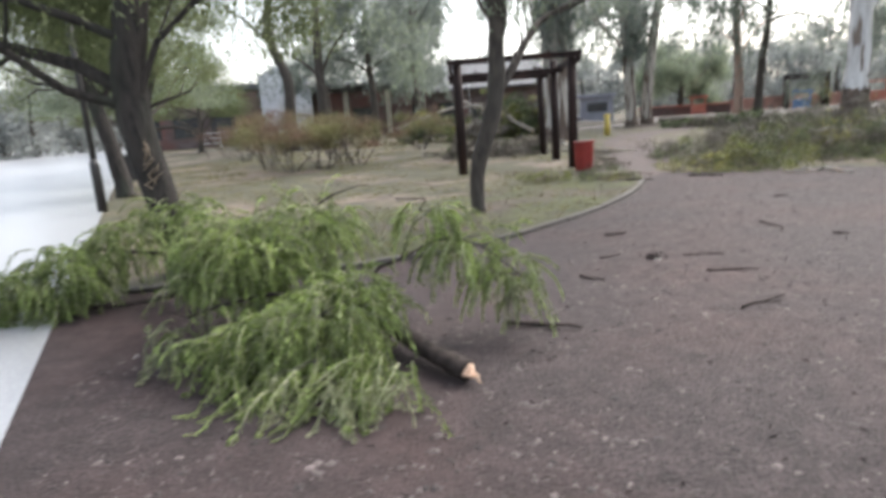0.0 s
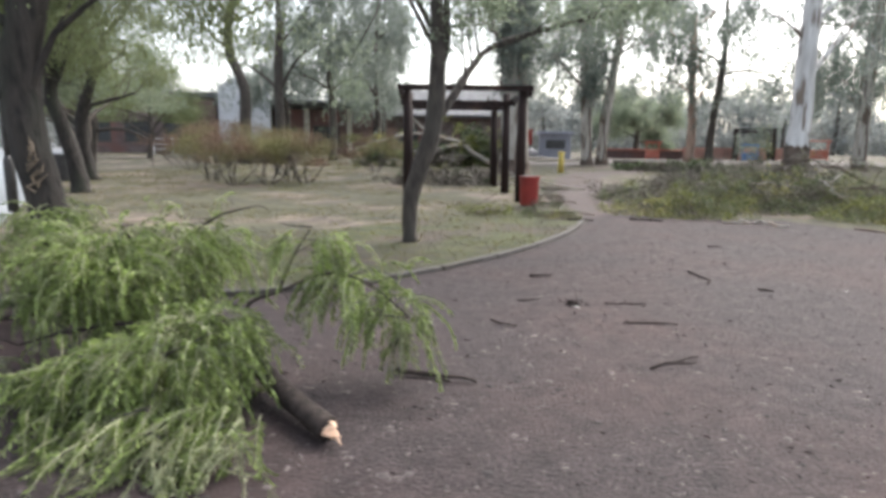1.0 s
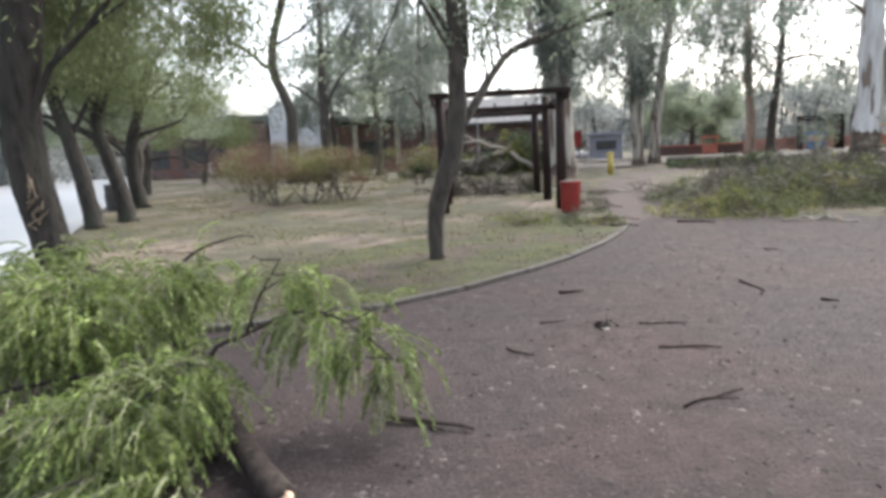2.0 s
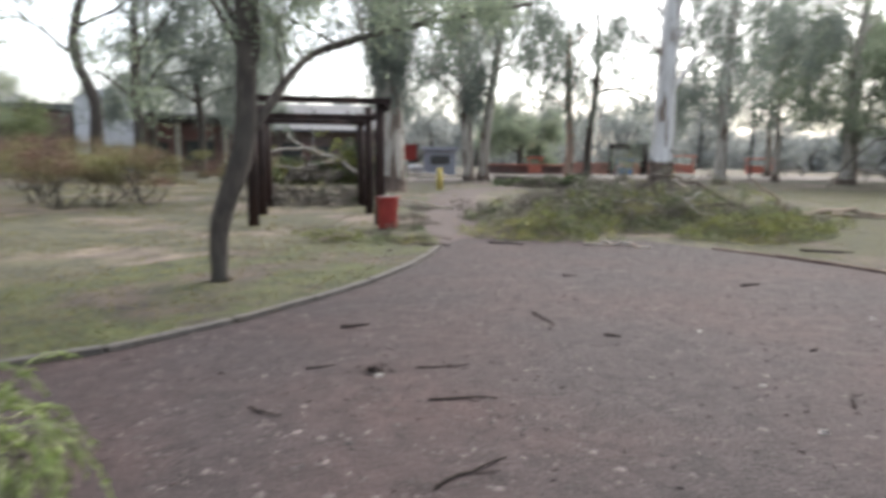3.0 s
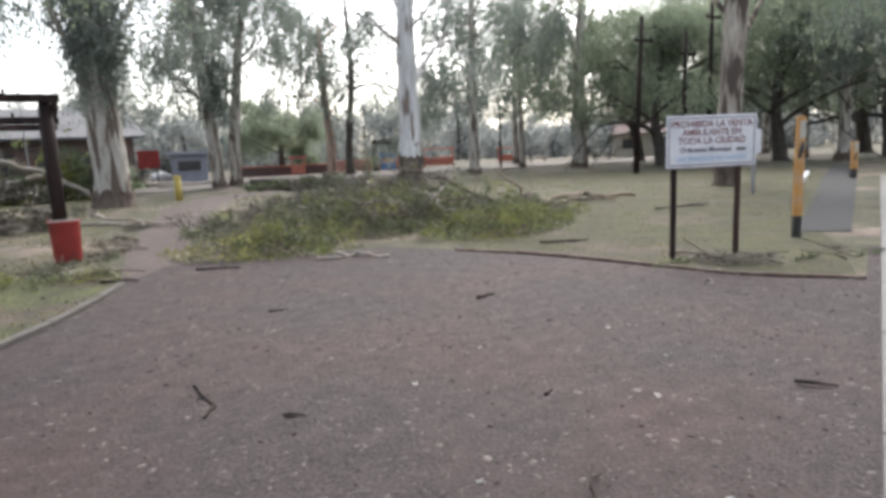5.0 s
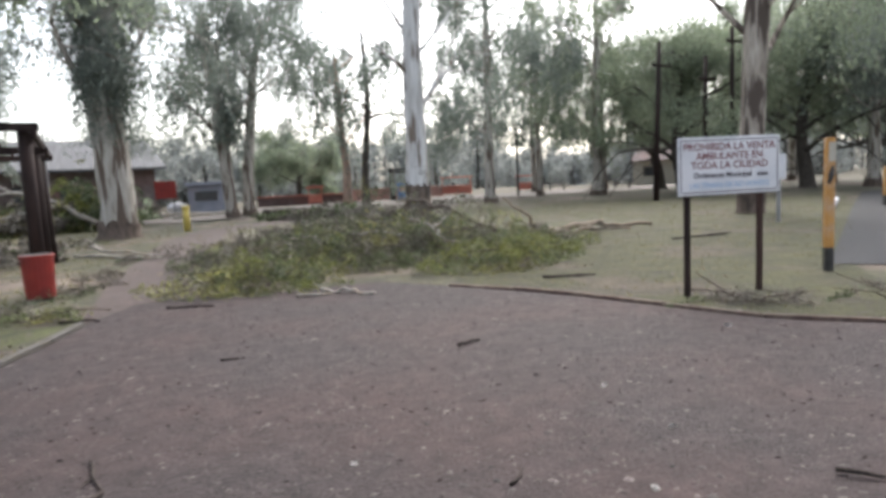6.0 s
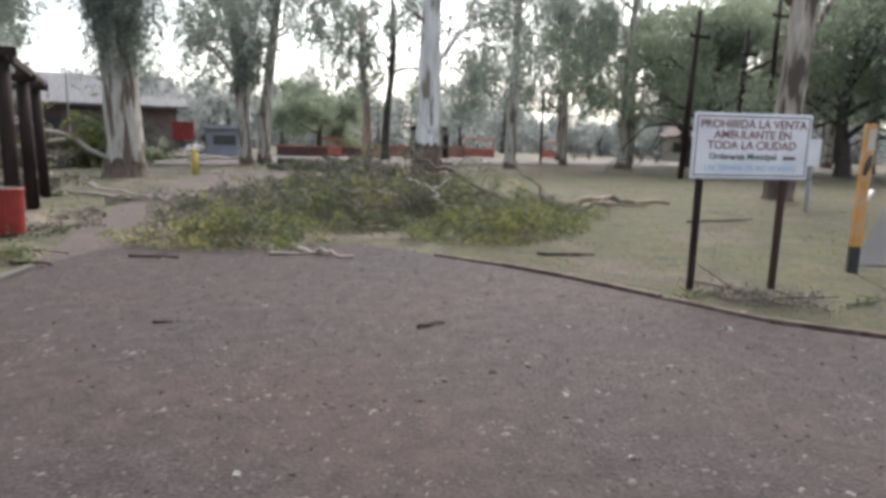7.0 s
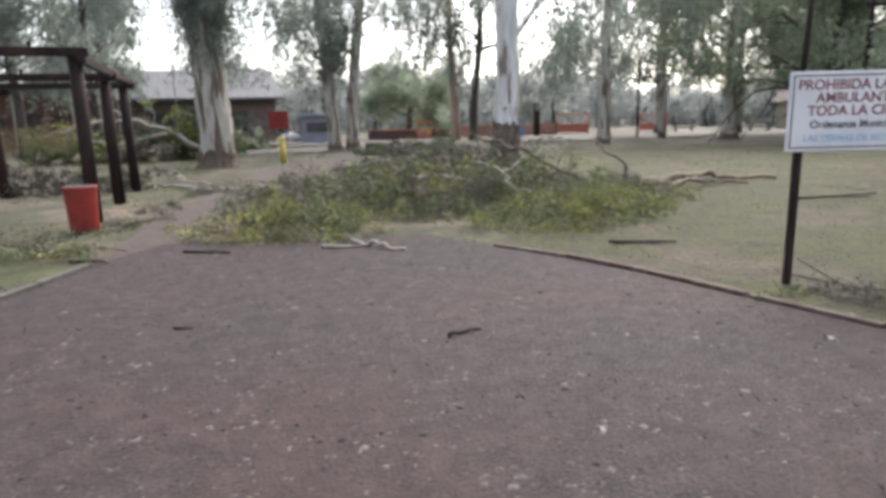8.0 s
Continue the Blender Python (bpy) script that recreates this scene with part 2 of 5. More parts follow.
class Geo:
    """Vertices and faces gathered for one mesh."""

    def __init__(self):
        self.v, self.f, self.n = [], [], 0

    def add(self, verts, faces):
        self.v.append(np.asarray(verts, dtype=float).reshape(-1, 3))
        self.f.extend([tuple(int(i) + self.n for i in q) for q in faces])
        self.n += len(self.v[-1])
        return self

    def tube(self, pts, radii, sides=8, rough=0.0, cap=True):
        pts = [Vector(p) for p in pts]
        vs = []
        side = None
        for i, p in enumerate(pts):
            d = (pts[min(i + 1, len(pts) - 1)] - pts[max(i - 1, 0)]).normalized()
            if side is None:
                side = d.cross(Vector((0.3, 1, 0.1))).normalized()
            side = (side - d * side.dot(d)).normalized()
            up = d.cross(side)
            for j in range(sides):
                a = math.tau * j / sides
                r = radii[i]
                if rough:
                    r *= 1 + rough * noise.noise(Vector((math.cos(a) * 1.7, math.sin(a) * 1.7, 1.3 * i)) + p * 0.7)
                vs.append(p + side * (math.cos(a) * r) + up * (math.sin(a) * r))
        fs = []
        for i in range(len(pts) - 1):
            for j in range(sides):
                k = (j + 1) % sides
                fs.append((i * sides + j, i * sides + k, (i + 1) * sides + k, (i + 1) * sides + j))
        if cap:
            fs.append(tuple(reversed(range(sides))))
            fs.append(tuple((len(pts) - 1) * sides + j for j in range(sides)))
        return self.add([tuple(v) for v in vs], fs)

    def box(self, lo, hi, bevel=0.0):
        (x0, y0, z0), (x1, y1, z1) = lo, hi
        b = min(bevel, (x1 - x0) * 0.45, (y1 - y0) * 0.45, (z1 - z0) * 0.45)
        if b <= 0:
            v = [(x, y, z) for z in (z0, z1) for y in (y0, y1) for x in (x0, x1)]
            return self.add(v, [(0, 2, 3, 1), (4, 5, 7, 6), (0, 1, 5, 4), (2, 6, 7, 3), (0, 4, 6, 2), (1, 3, 7, 5)])
        ring = lambda s, z: [(x0 + b + s, y0 + s, z), (x1 - b - s, y0 + s, z), (x1 - s, y0 + b + s, z), (x1 - s, y1 - b - s, z),
                             (x1 - b - s, y1 - s, z), (x0 + b + s, y1 - s, z), (x0 + s, y1 - b - s, z), (x0 + s, y0 + b + s, z)]
        v = ring(b * 0.5, z0) + ring(0, z0 + b) + ring(0, z1 - b) + ring(b * 0.5, z1)
        f = [tuple(reversed(range(8))), tuple(range(24, 32))]
        for i in range(3):
            for j in range(8):
                k = (j + 1) % 8
                f.append((i * 8 + j, i * 8 + k, i * 8 + 8 + k, i * 8 + 8 + j))
        return self.add(v, f)

    def leaves(self, centre, length, width, droop=0.5, seed=0, outward=None):
        """Leaf-shaped quads at the given points, hanging by droop."""
        rs = np.random.RandomState(seed)
        c = np.asarray(centre, dtype=float).reshape(-1, 3)
        n = len(c)
        if n == 0:
            return self
        d = rs.normal(size=(n, 3))
        d /= np.linalg.norm(d, axis=1)[:, None]
        d[:, 2] -= droop * 1.6
        d /= np.linalg.norm(d, axis=1)[:, None]
        s = np.cross(d, rs.normal(size=(n, 3)))
        s /= np.linalg.norm(s, axis=1)[:, None] + 1e-9
        ln = length * rs.uniform(0.6, 1.3, (n, 1))
        w = width * rs.uniform(0.6, 1.3, (n, 1)) * 0.5
        quad = np.stack([c, c + d * ln * 0.45 + s * w, c + d * ln, c + d * ln * 0.45 - s * w], axis=1).reshape(-1, 3)
        idx = np.arange(n * 4).reshape(-1, 4)
        return self.add(quad, idx.tolist())


def part(name, g, material, parent=None, label="", smooth=False):
    """Links gathered geometry as one mesh object, under a thing or a part."""
    me = bpy.data.meshes.new(name)
    verts = np.concatenate(g.v) if g.v else np.zeros((0, 3))
    me.from_pydata(verts.tolist(), [], g.f)
    me.materials.append(material)
    if smooth:
        me.polygons.foreach_set("use_smooth", [True] * len(me.polygons))
    me.update()
    ob = new(name, me)
    if parent is not None:
        ob.parent = parent
    if label:
        tagged(ob, label)
    return ob


def thing(name, at, label, category, group="", rz=0.0):
    ob = new(name)
    ob.empty_display_size = 0.2
    ob.matrix_world = pose(*at, 0, 0, rz)
    return tagged(ob, label, category, group)


def setting(name, g, material, label, category, smooth=False):
    return tagged(part(name, g, material, None, "", smooth), label, category, "", "structure")


def ragged(rs, pts, jitter):
    """A polyline with extra wavering points in between."""
    out = []
    for a, b in zip(pts, pts[1:]):
        a, b = Vector(a), Vector(b)
        out.append(tuple(a))
        for s in (0.25, 0.5, 0.75):
            out.append(tuple(a.lerp(b, s) + Vector(rs.normal(size=3) * jitter)))
    out.append(tuple(pts[-1]))
    return out


def smooth_line(pts, steps=6):
    """Catmull-Rom through the points."""
    p = [Vector(pts[0])] + [Vector(q) for q in pts] + [Vector(pts[-1])]
    out = []
    for i in range(1, len(p) - 2):
        for s in range(steps):
            t = s / steps
            out.append(0.5 * (2 * p[i] + (p[i + 1] - p[i - 1]) * t + (2 * p[i - 1] - 5 * p[i] + 4 * p[i + 1] - p[i + 2]) * t * t
                              + (3 * p[i] - p[i - 1] - 3 * p[i + 1] + p[i + 2]) * t ** 3))
    return out + [p[-2]]


def flat(points, z):
    """A flat sheet from an outline, triangulated."""
    bm = bmesh.new()
    bm.faces.new([bm.verts.new((p[0], p[1], z)) for p in points])
    bmesh.ops.triangulate(bm, faces=bm.faces[:])
    g = Geo().add([v.co[:] for v in bm.verts], [[v.index for v in f.verts] for f in bm.faces] if not bm.verts.index_update() else [])
    bm.free()
    if g.f:
        a, b, c = (np.array(g.v[0][i]) for i in g.f[0])
        if np.cross(b - a, c - a)[2] < 0:
            g.f = [tuple(reversed(q)) for q in g.f]
    return g


def kerb_line(name, line, width, height, material, label, stone=1.0):
    """A kerb of separate stones laid along a line."""
    top = tagged(new(name), label, "kerb", "", "structure")
    rs = np.random.RandomState(5)
    acc, last = 0.0, Vector(line[0])
    cuts = [last]
    for q in line[1:]:
        q = Vector(q)
        acc += (q - last).length
        if acc >= stone:
            cuts.append(q)
            acc = 0.0
        last = q
    cuts.append(last)
    for a, b in zip(cuts, cuts[1:]):
        d = b - a
        if d.length < 0.1:
            continue
        g = Geo().box((0.006, -width / 2, -0.1), (d.length - 0.006, width / 2, height + rs.uniform(-0.008, 0.008)), 0.012)
        ob = part("kerb_stone", g, material, top)
        ob.matrix_world = pose(a.x, a.y, 0, rs.uniform(-1.5, 1.5), 0, math.degrees(math.atan2(d.y, d.x)) + rs.uniform(-0.6, 0.6))
    return top


# ---- ground ----
STREET_A, STREET_D = Vector((-1.89, 2.5, 0)), Vector((-0.516, 0.857, 0))
STREET_N = Vector((-0.857, -0.516, 0))
rs0 = np.random.RandomState(3)
xs = np.concatenate([np.linspace(-600, -60, 10), np.linspace(-50, 70, 61), np.linspace(90, 700, 10)])
ys = np.concatenate([np.linspace(-300, -30, 6), np.linspace(-25, 95, 61), np.linspace(120, 900, 10)])
gv, gf = [], []
for y in ys:
    for x in xs:
        far = min(1.0, max(0.0, (math.hypot(x - 3, y - 5) - 45) / 20))
        gv.append((x, y, -0.012 + 0.05 * far * noise.noise(Vector((x * 0.11, y * 0.11, 0)))))
nx = len(xs)
for j in range(len(ys) - 1):
    for i in range(nx - 1):
        gf.append((j * nx + i, j * nx + i + 1, (j + 1) * nx + i + 1, (j + 1) * nx + i))
setting("ground", Geo().add(gv, gf), M_GROUND, "dry beige grass and bare soil of the park", "ground", True)

KERB_LEFT = smooth_line([(-3.6, 5.3, 0), (-2.2, 5.65, 0), (-0.53, 6.2, 0), (0.5, 6.98, 0), (1.4, 8.05, 0), (2.2, 9.25, 0), (2.85, 10.6, 0), (3.3, 12.0, 0)], 8)
KERB_RIGHT = smooth_line([(7.3, 12.6, 0), (8.06, 11.35, 0), (8.72, 10.2, 0), (9.05, 9.2, 0), (9.3, 8.5, 0), (9.48, 7.9, 0), (9.75, 7.3, 0), (10.35, 6.72, 0)], 8)
lot = [p.to_tuple() for p in KERB_LEFT] + [(3.9, 13.2, 0), (4.6, 13.2, 0), (6.0, 12.7, 0)] + [p.to_tuple() for p in KERB_RIGHT] + \
    [(12.5, 7.9, 0), (14, -12, 0), (6.0, -12, 0)] + [(STREET_A - STREET_D * 15).to_tuple(), STREET_A.to_tuple(), (STREET_A + STREET_D * 3.2).to_tuple()]
setting("gravel_yard", flat(lot, 0.0), M_LOT, "damp reddish grey grit yard strewn with twigs", "yard")
lawn = [p.to_tuple() for p in KERB_LEFT][16:] + [(3.0, 13.4, 0), (2.0, 13.8, 0), (1.0, 12.6, 0), (-0.6, 11.2, 0), (-2.0, 9.6, 0), (-2.2, 8.0, 0)]
setting("lawn", flat(lawn, -0.006), M_LAWN, "patch of short green grass inside the kerb", "grass")
lawn2 = [(8.2, 11.4, 0), (9.2, 9.1, 0), (9.65, 7.7, 0), (10.5, 6.9, 0), (12.6, 8.4, 0), (14, 9.7, 0), (20, 13.3, 0), (27, 17.2, 0), (33, 22, 0), (30, 30, 0), (20, 31, 0), (14, 27, 0), (11, 23, 0), (8, 17, 0), (8.5, 13, 0)]
setting("lawn_far", flat(lawn2, -0.007), M_VERGE, "thin green grass under the eucalyptus trees", "grass")
path = [(3.3, 12.0, 0), (3.3, 13, 0), (3.45, 16, 0), (3.9, 20, 0), (4.7, 26, 0), (6.2, 31, 0), (9.0, 34, 0), (13, 38.5, 0), (15, 40, 0), (16, 37.5, 0), (11.5, 33, 0), (8.0, 30, 0), (6.7, 27, 0), (5.6, 21.3, 0), (5.0, 18, 0), (4.7, 15.5, 0), (4.6, 13.2, 0), (3.9, 13.0, 0)]
setting("footpath", flat(path, -0.003), M_PATH, "trodden earth footpath into the park", "path")
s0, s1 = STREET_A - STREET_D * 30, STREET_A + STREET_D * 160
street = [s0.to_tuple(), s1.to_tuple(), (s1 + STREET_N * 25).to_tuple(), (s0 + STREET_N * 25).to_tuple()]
setting("road", flat(street, 0.006), M_WET_SHEEN, "wet asphalt street, white sky sheen partly put into its colour", "road")
slab_d = Vector((0.882, 0.471, 0))
p0 = Vector((5.75, 4.12, 0)) - slab_d * 0.9
pavement = tagged(new("pavement"), "pale wet concrete slab walkway beside the yard", "pavement", "", "structure")
for i in range(13):
    a = p0 + slab_d * (i * 2.0)
    ob = part("slab", Geo().box((0.008, -1.8, -0.08), (1.992, 0, 0.012), 0.01), M_SLAB, pavement)
    ob.matrix_world = pose(a.x, a.y, 0, 0, 0, math.degrees(math.atan2(slab_d.y, slab_d.x)))
lane = [(13.1, 9.3, 0), (13.6, 8.75, 0), (24, 14.55, 0), (36, 21.4, 0), (35, 22.0, 0), (24.5, 16.0, 0)]
setting("lane", flat(lane, 0.008), M_LANE, "grey wet paved strip beside the walkway", "road")
sand = [(3, 39, 0), (10, 38.5, 0), (16, 41, 0), (26, 42, 0), (38, 42, 0), (60, 38, 0), (60, 47, 0), (42, 53, 0), (28, 55, 0), (14, 56, 0), (4, 50, 0)]
setting("sand_road", flat(sand, 0.055), M_SAND, "pale sandy drive through the grove", "road")
strip = [(-26.5, 43.3, 0), (-20, 47.5, 0), (-9, 52, 0), (-9.3, 53.4, 0), (-20.5, 49, 0), (-27.2, 44.9, 0)]
setting("cross_path", flat(strip, 0.05), M_SLAB, "pale concrete path across the grass", "path")
kerb_line("kerb_left", KERB_LEFT[4:], 0.1, 0.05, M_KERB, "worn low concrete kerb round the grass")
kerb_line("kerb_right", KERB_RIGHT[7:], 0.085, 0.034, M_BRICKKERB, "low reddish edging along the yard")

# ---- trees ----


def boughs(g, rs, start, d, length, radius, depth, tips, droop=0.0, spread=0.6, sides=6, fine=None):
    """A limb that wavers, tapers and forks; its ends are gathered in tips."""
    pts, rad = [Vector(start)], [radius]
    d = Vector(d).normalized()
    n = 4
    for i in range(n):
        d = (d + Vector(rs.normal(size=3) * 0.16) + Vector((0, 0, -droop * 0.12))).normalized()
        pts.append(pts[-1] + d * (length / n))
        rad.append(radius * (1 - 0.55 * (i + 1) / n))
    g.tube(pts, rad, sides, cap=False)
    if depth == 0:
        tips.extend([pts[-1], pts[-2], pts[-1].lerp(pts[-2], 0.5)])
        return
    if depth == 1:
        tips.append(pts[-1])
    for i in range(3 if depth > 1 else 2):
        q = pts[n - (i % 3)]
        e = (d + Vector(rs.normal(size=3) * spread)).normalized()
        boughs(fine or g, rs, q, e, length * rs.uniform(0.55, 0.8), rad[-1] * 0.8, depth - 1, tips, droop, spread, max(4, sides - 1))


def cluster(rs, tips, per, spread, hang=0.0):
    """Leaf places round the twig ends; with hang they trail down in strands."""
    t = np.array([tuple(p) for p in tips])
    t = t[rs.permutation(len(t))[:max(4, int(len(t) * 0.7))]]
    size = rs.uniform(0.35, 0.85, (len(t), 1))
    if not hang:
        c = np.repeat(t, per, axis=0)
        return c + rs.normal(size=c.shape) * np.array(spread) * np.repeat(size, per, axis=0)
    strands = max(3, per // 16)
    top = np.repeat(t, strands, axis=0)
    top = top + rs.normal(size=top.shape) * np.array(spread) * np.repeat(size, strands, axis=0)
    c = np.repeat(top, 16, axis=0)
    drop = np.repeat(rs.uniform(0.3, 1.0, (len(top), 1)) * hang, 16, axis=0) * rs.uniform(0, 1, (len(c), 1))
    side = np.repeat(rs.normal(size=(len(top), 2)) * 0.25, 16, axis=0) * drop
    c[:, :2] += side + rs.normal(size=(len(c), 2)) * 0.09
    c[:, 2] += spread[2] * 0.3 - drop[:, 0]
    return c


def tree(name, at, label, trunk, limbs, bark, leaf, leaf_size, per, spread, droop=0.5, seed=1, depth=2, base=None, lspread=0.6, extra=(), zmin=0.0):
    """trunk: rows (x, y, z, radius) from the foot; limbs: rows (height index, direction, length, radius)."""
    rs = np.random.RandomState(seed)
    top = thing(name, at, label, "tree")
    pts = smooth_line([r[:3] for r in trunk], 4)
    rad = np.interp(np.linspace(0, len(trunk) - 1, len(pts)), range(len(trunk)), [r[3] for r in trunk])
    rad[0] *= 1.35
    part("trunk", Geo().tube(pts, rad, 14, 0.16), bark, top, smooth=True)
    if base:
        cut = [p for p in pts if p.z < base]
        gb = Geo().tube([p for p in cut], [r * 1.05 + 0.012 for r in rad[:len(cut)]], 28, 0.3, False)
        rim = [list(v) for v in gb.v[-1]]
        up = pts[min(len(cut), len(pts) - 1)] - cut[-1]
        rr = np.random.RandomState(seed + 900)
        for v in rim[-28:]:
            u = rr.uniform(0.0, 0.8) ** 1.5
            v[0], v[1], v[2] = v[0] + up.x * u, v[1] + up.y * u, v[2] + up.z * u
        gb.v[-1] = np.array(rim)
        part("bark_skirt", gb, M_STOCK, top, "rough dark bark round the foot", True)
    tips = []
    fine = Geo()
    for h, d, length, radius in limbs:
        g = Geo()
        boughs(g, rs, pts[int(h * (len(pts) - 1))], d, length, radius, depth, tips, droop * 0.5, lspread, fine=fine)
        part("limb", g, bark, top, smooth=True)
    if fine.f:
        tagged(part("branchwork", fine, bark, top, smooth=True), kind="stuff")
    for blob in extra:
        c, r, n = blob
        p = rs.normal(size=(n, 3))
        p /= np.linalg.norm(p, axis=1)[:, None]
        tips.extend([Vector((c[0] + q[0] * r[0], c[1] + q[1] * r[1], c[2] + q[2] * r[2])) for q in p * rs.uniform(0.3, 1, (n, 1))])
    at_leaf = cluster(rs, tips, int(per * 1.5), spread, 0.0 if droop < 0.7 or leaf is M_LEAF_T else 1.5)
    g = Geo().leaves(at_leaf[at_leaf[:, 2] > zmin], leaf_size[0] * 0.72, leaf_size[1] * 0.72, droop, seed)
    part("crown", g, leaf, top)
    return top


def around(n, rise, length, radius, heights, turn=0.0):
    """Limbs set round a trunk."""
    out = []
    for i in range(n):
        a = turn + i * 2.4
        h = heights[0] + (heights[1] - heights[0]) * i / max(1, n - 1)
        out.append((h, (math.cos(a), math.sin(a), rise), length * (1.1 - 0.5 * (i / n)), radius))
    return out


# the leaning tree beside the broken branch
street_tree = tree("street_tree", (-2.8, 6.2, 0), "dark leaning trunk with pale wound and feathery crown", [(0, 0, -0.1, 0.165), (-0.12, 0, 0.7, 0.165), (-0.3, 0.05, 1.5, 0.175), (-0.34, 0.1, 2.1, 0.175), (-0.2, 0.15, 2.9, 0.165), (-0.02, 0.3, 4.2, 0.13), (0.1, 0.4, 5.6, 0.08)],
     [(0.46, (-1, 0.1, 0.55), 2.6, 0.09), (0.42, (-0.8, -0.5, 0.35), 2.4, 0.06), (0.4, (0.4, 0.2, 1.0), 1.7, 0.045), (0.7, (-0.7, 0.5, 0.6), 2.4, 0.07), (0.75, (0.6, -0.1, 0.7), 2.2, 0.06), (0.9, (-0.3, -0.5, 0.8), 2.0, 0.05), (0.62, (-0.6, -0.9, 0.5), 2.2, 0.06)],
     M_BARKW, M_LEAF_T, (0.105, 0.027), 330, (0.55, 0.55, 0.6), 0.8, 11, 2, zmin=2.35, extra=[((-1.8, 0.8, 3.6), (1.9, 1.4, 1.0), 120), ((-0.4, 1.3, 3.9), (1.4, 1.2, 0.9), 60)])
gwd = Geo()
rsd = np.random.RandomState(17)
for k in range(9):
    zz = 0.95 + 0.05 * k
    gwd.tube([(-0.14 + rsd.normal() * 0.03, -0.15, zz), (-0.12 + rsd.normal() * 0.04, -0.18, zz + 0.05), (-0.08 + rsd.normal() * 0.05, -0.165, zz + 0.12)], [0.012, 0.014, 0.004], 5)
part("wound", gwd, M_TAN, street_tree, "pale torn wood where a limb broke off")
# the row of leaning trees along the kerb
for at, trunk, limbs, sd in (
        ((-9.1, 15.3, 0), [(0, 0, -0.1, 0.24), (-0.15, 0, 1.0, 0.2), (-0.4, 0, 2.2, 0.18), (-0.72, 0, 3.6, 0.16), (-0.8, 0, 5.4, 0.1)],
         [(0.5, (-0.9, 0.1, 0.7), 2.4, 0.08), (0.55, (0.5, 0.3, 1.1), 1.8, 0.08), (0.75, (-0.5, -0.6, 0.8), 2.2, 0.07), (0.85, (0.4, -0.4, 1.0), 1.7, 0.06), (0.95, (-0.2, 0.6, 0.8), 2.0, 0.06)], 52),
        ((-9.2, 16.8, 0), [(0, 0, -0.1, 0.26), (-0.12, 0, 0.8, 0.21), (-0.42, 0, 1.9, 0.18), (-0.6, 0, 2.6, 0.16), (-0.3, 0, 4.0, 0.12), (0.1, 0.2, 5.6, 0.08)],
         [(0.52, (-1.0, 0, 0.75), 2.8, 0.11), (0.6, (0.55, 0.2, 1.1), 1.9, 0.09), (0.75, (0.5, -0.3, 0.9), 1.7, 0.06), (0.8, (-0.6, 0.5, 0.8), 2.2, 0.07), (0.95, (0.3, 0.5, 0.8), 2.0, 0.06)], 251),
        ((-12.0, 21.9, 0), [(0, 0, -0.1, 0.27), (-0.2, 0, 1.2, 0.22), (-0.15, 0, 2.2, 0.2), (0.3, 0, 3.4, 0.16), (0.9, 0, 5.0, 0.1)],
         [(0.42, (-0.8, 0, 0.9), 2.5, 0.1), (0.5, (0.6, 0.2, 1.1), 2.0, 0.09), (0.7, (0.5, -0.4, 1.0), 1.9, 0.07), (0.8, (-0.6, 0.4, 0.8), 2.4, 0.08), (0.95, (0.4, 0.5, 0.8), 2.2, 0.06)], 252)):
    tree("roadside_tree", at, "leaning dark-trunked roadside tree with feathery light green crown", trunk, limbs, M_BARKW, M_LEAF_T, (0.14, 0.045), 150, (0.6, 0.6, 0.5), 0.6, sd, 2, zmin=2.5,
         extra=[((-1.0, 0, 4.7), (2.0, 1.8, 1.0), 60), ((-0.6, 0.3, 3.8), (1.5, 1.4, 0.5), 20)])
# the young tree in front of the timber frame
young = tree("young_tree", (0.3, 9.42, 0), "slender crooked grey trunk with one long side limb", [(0, 0, -0.05, 0.1), (0.01, 0, 0.6, 0.12), (0.16, 0, 1.1, 0.125), (0.32, 0, 1.6, 0.13), (0.39, 0, 2.3, 0.125), (0.38, 0, 3.1, 0.1), (0.28, 0, 4.4, 0.06)],
             [(0.68, (0.2, 0.1, 1.0), 1.9, 0.07), (0.8, (-0.25, 0.2, 1.0), 1.8, 0.05), (0.9, (0.4, 0.5, 0.9), 1.6, 0.045), (0.78, (-0.2, -0.3, 1.0), 1.6, 0.04)], M_BARK, M_LEAF_D, (0.11, 0.032), 90, (0.35, 0.35, 0.3), 0.5, 12)
rsy = np.random.RandomState(21)
limb_line = smooth_line([(0.36, 0, 1.75), (0.58, 0.15, 2.05), (0.88, 0.5, 2.55), (1.25, 0.9, 2.92), (2.4, 1.2, 3.3), (4.3, 1.7, 3.8)], 5)
gl = Geo().tube(limb_line, np.linspace(0.075, 0.03, len(limb_line)), 8, 0.1)
ends = []
for i in range(8, len(limb_line), 2):
    boughs(gl, rsy, limb_line[i], (rsy.normal() * 0.6, rsy.normal() * 0.6, 0.5), 0.9, 0.02, 1, ends, 0.4, 0.7, 5)
part("limb", gl, M_BARK, young, smooth=True)
part("crown", Geo().leaves(cluster(rsy, ends, 110, (0.32, 0.32, 0.26)), 0.1, 0.028, 0.6, 9), M_LEAF_D, young)

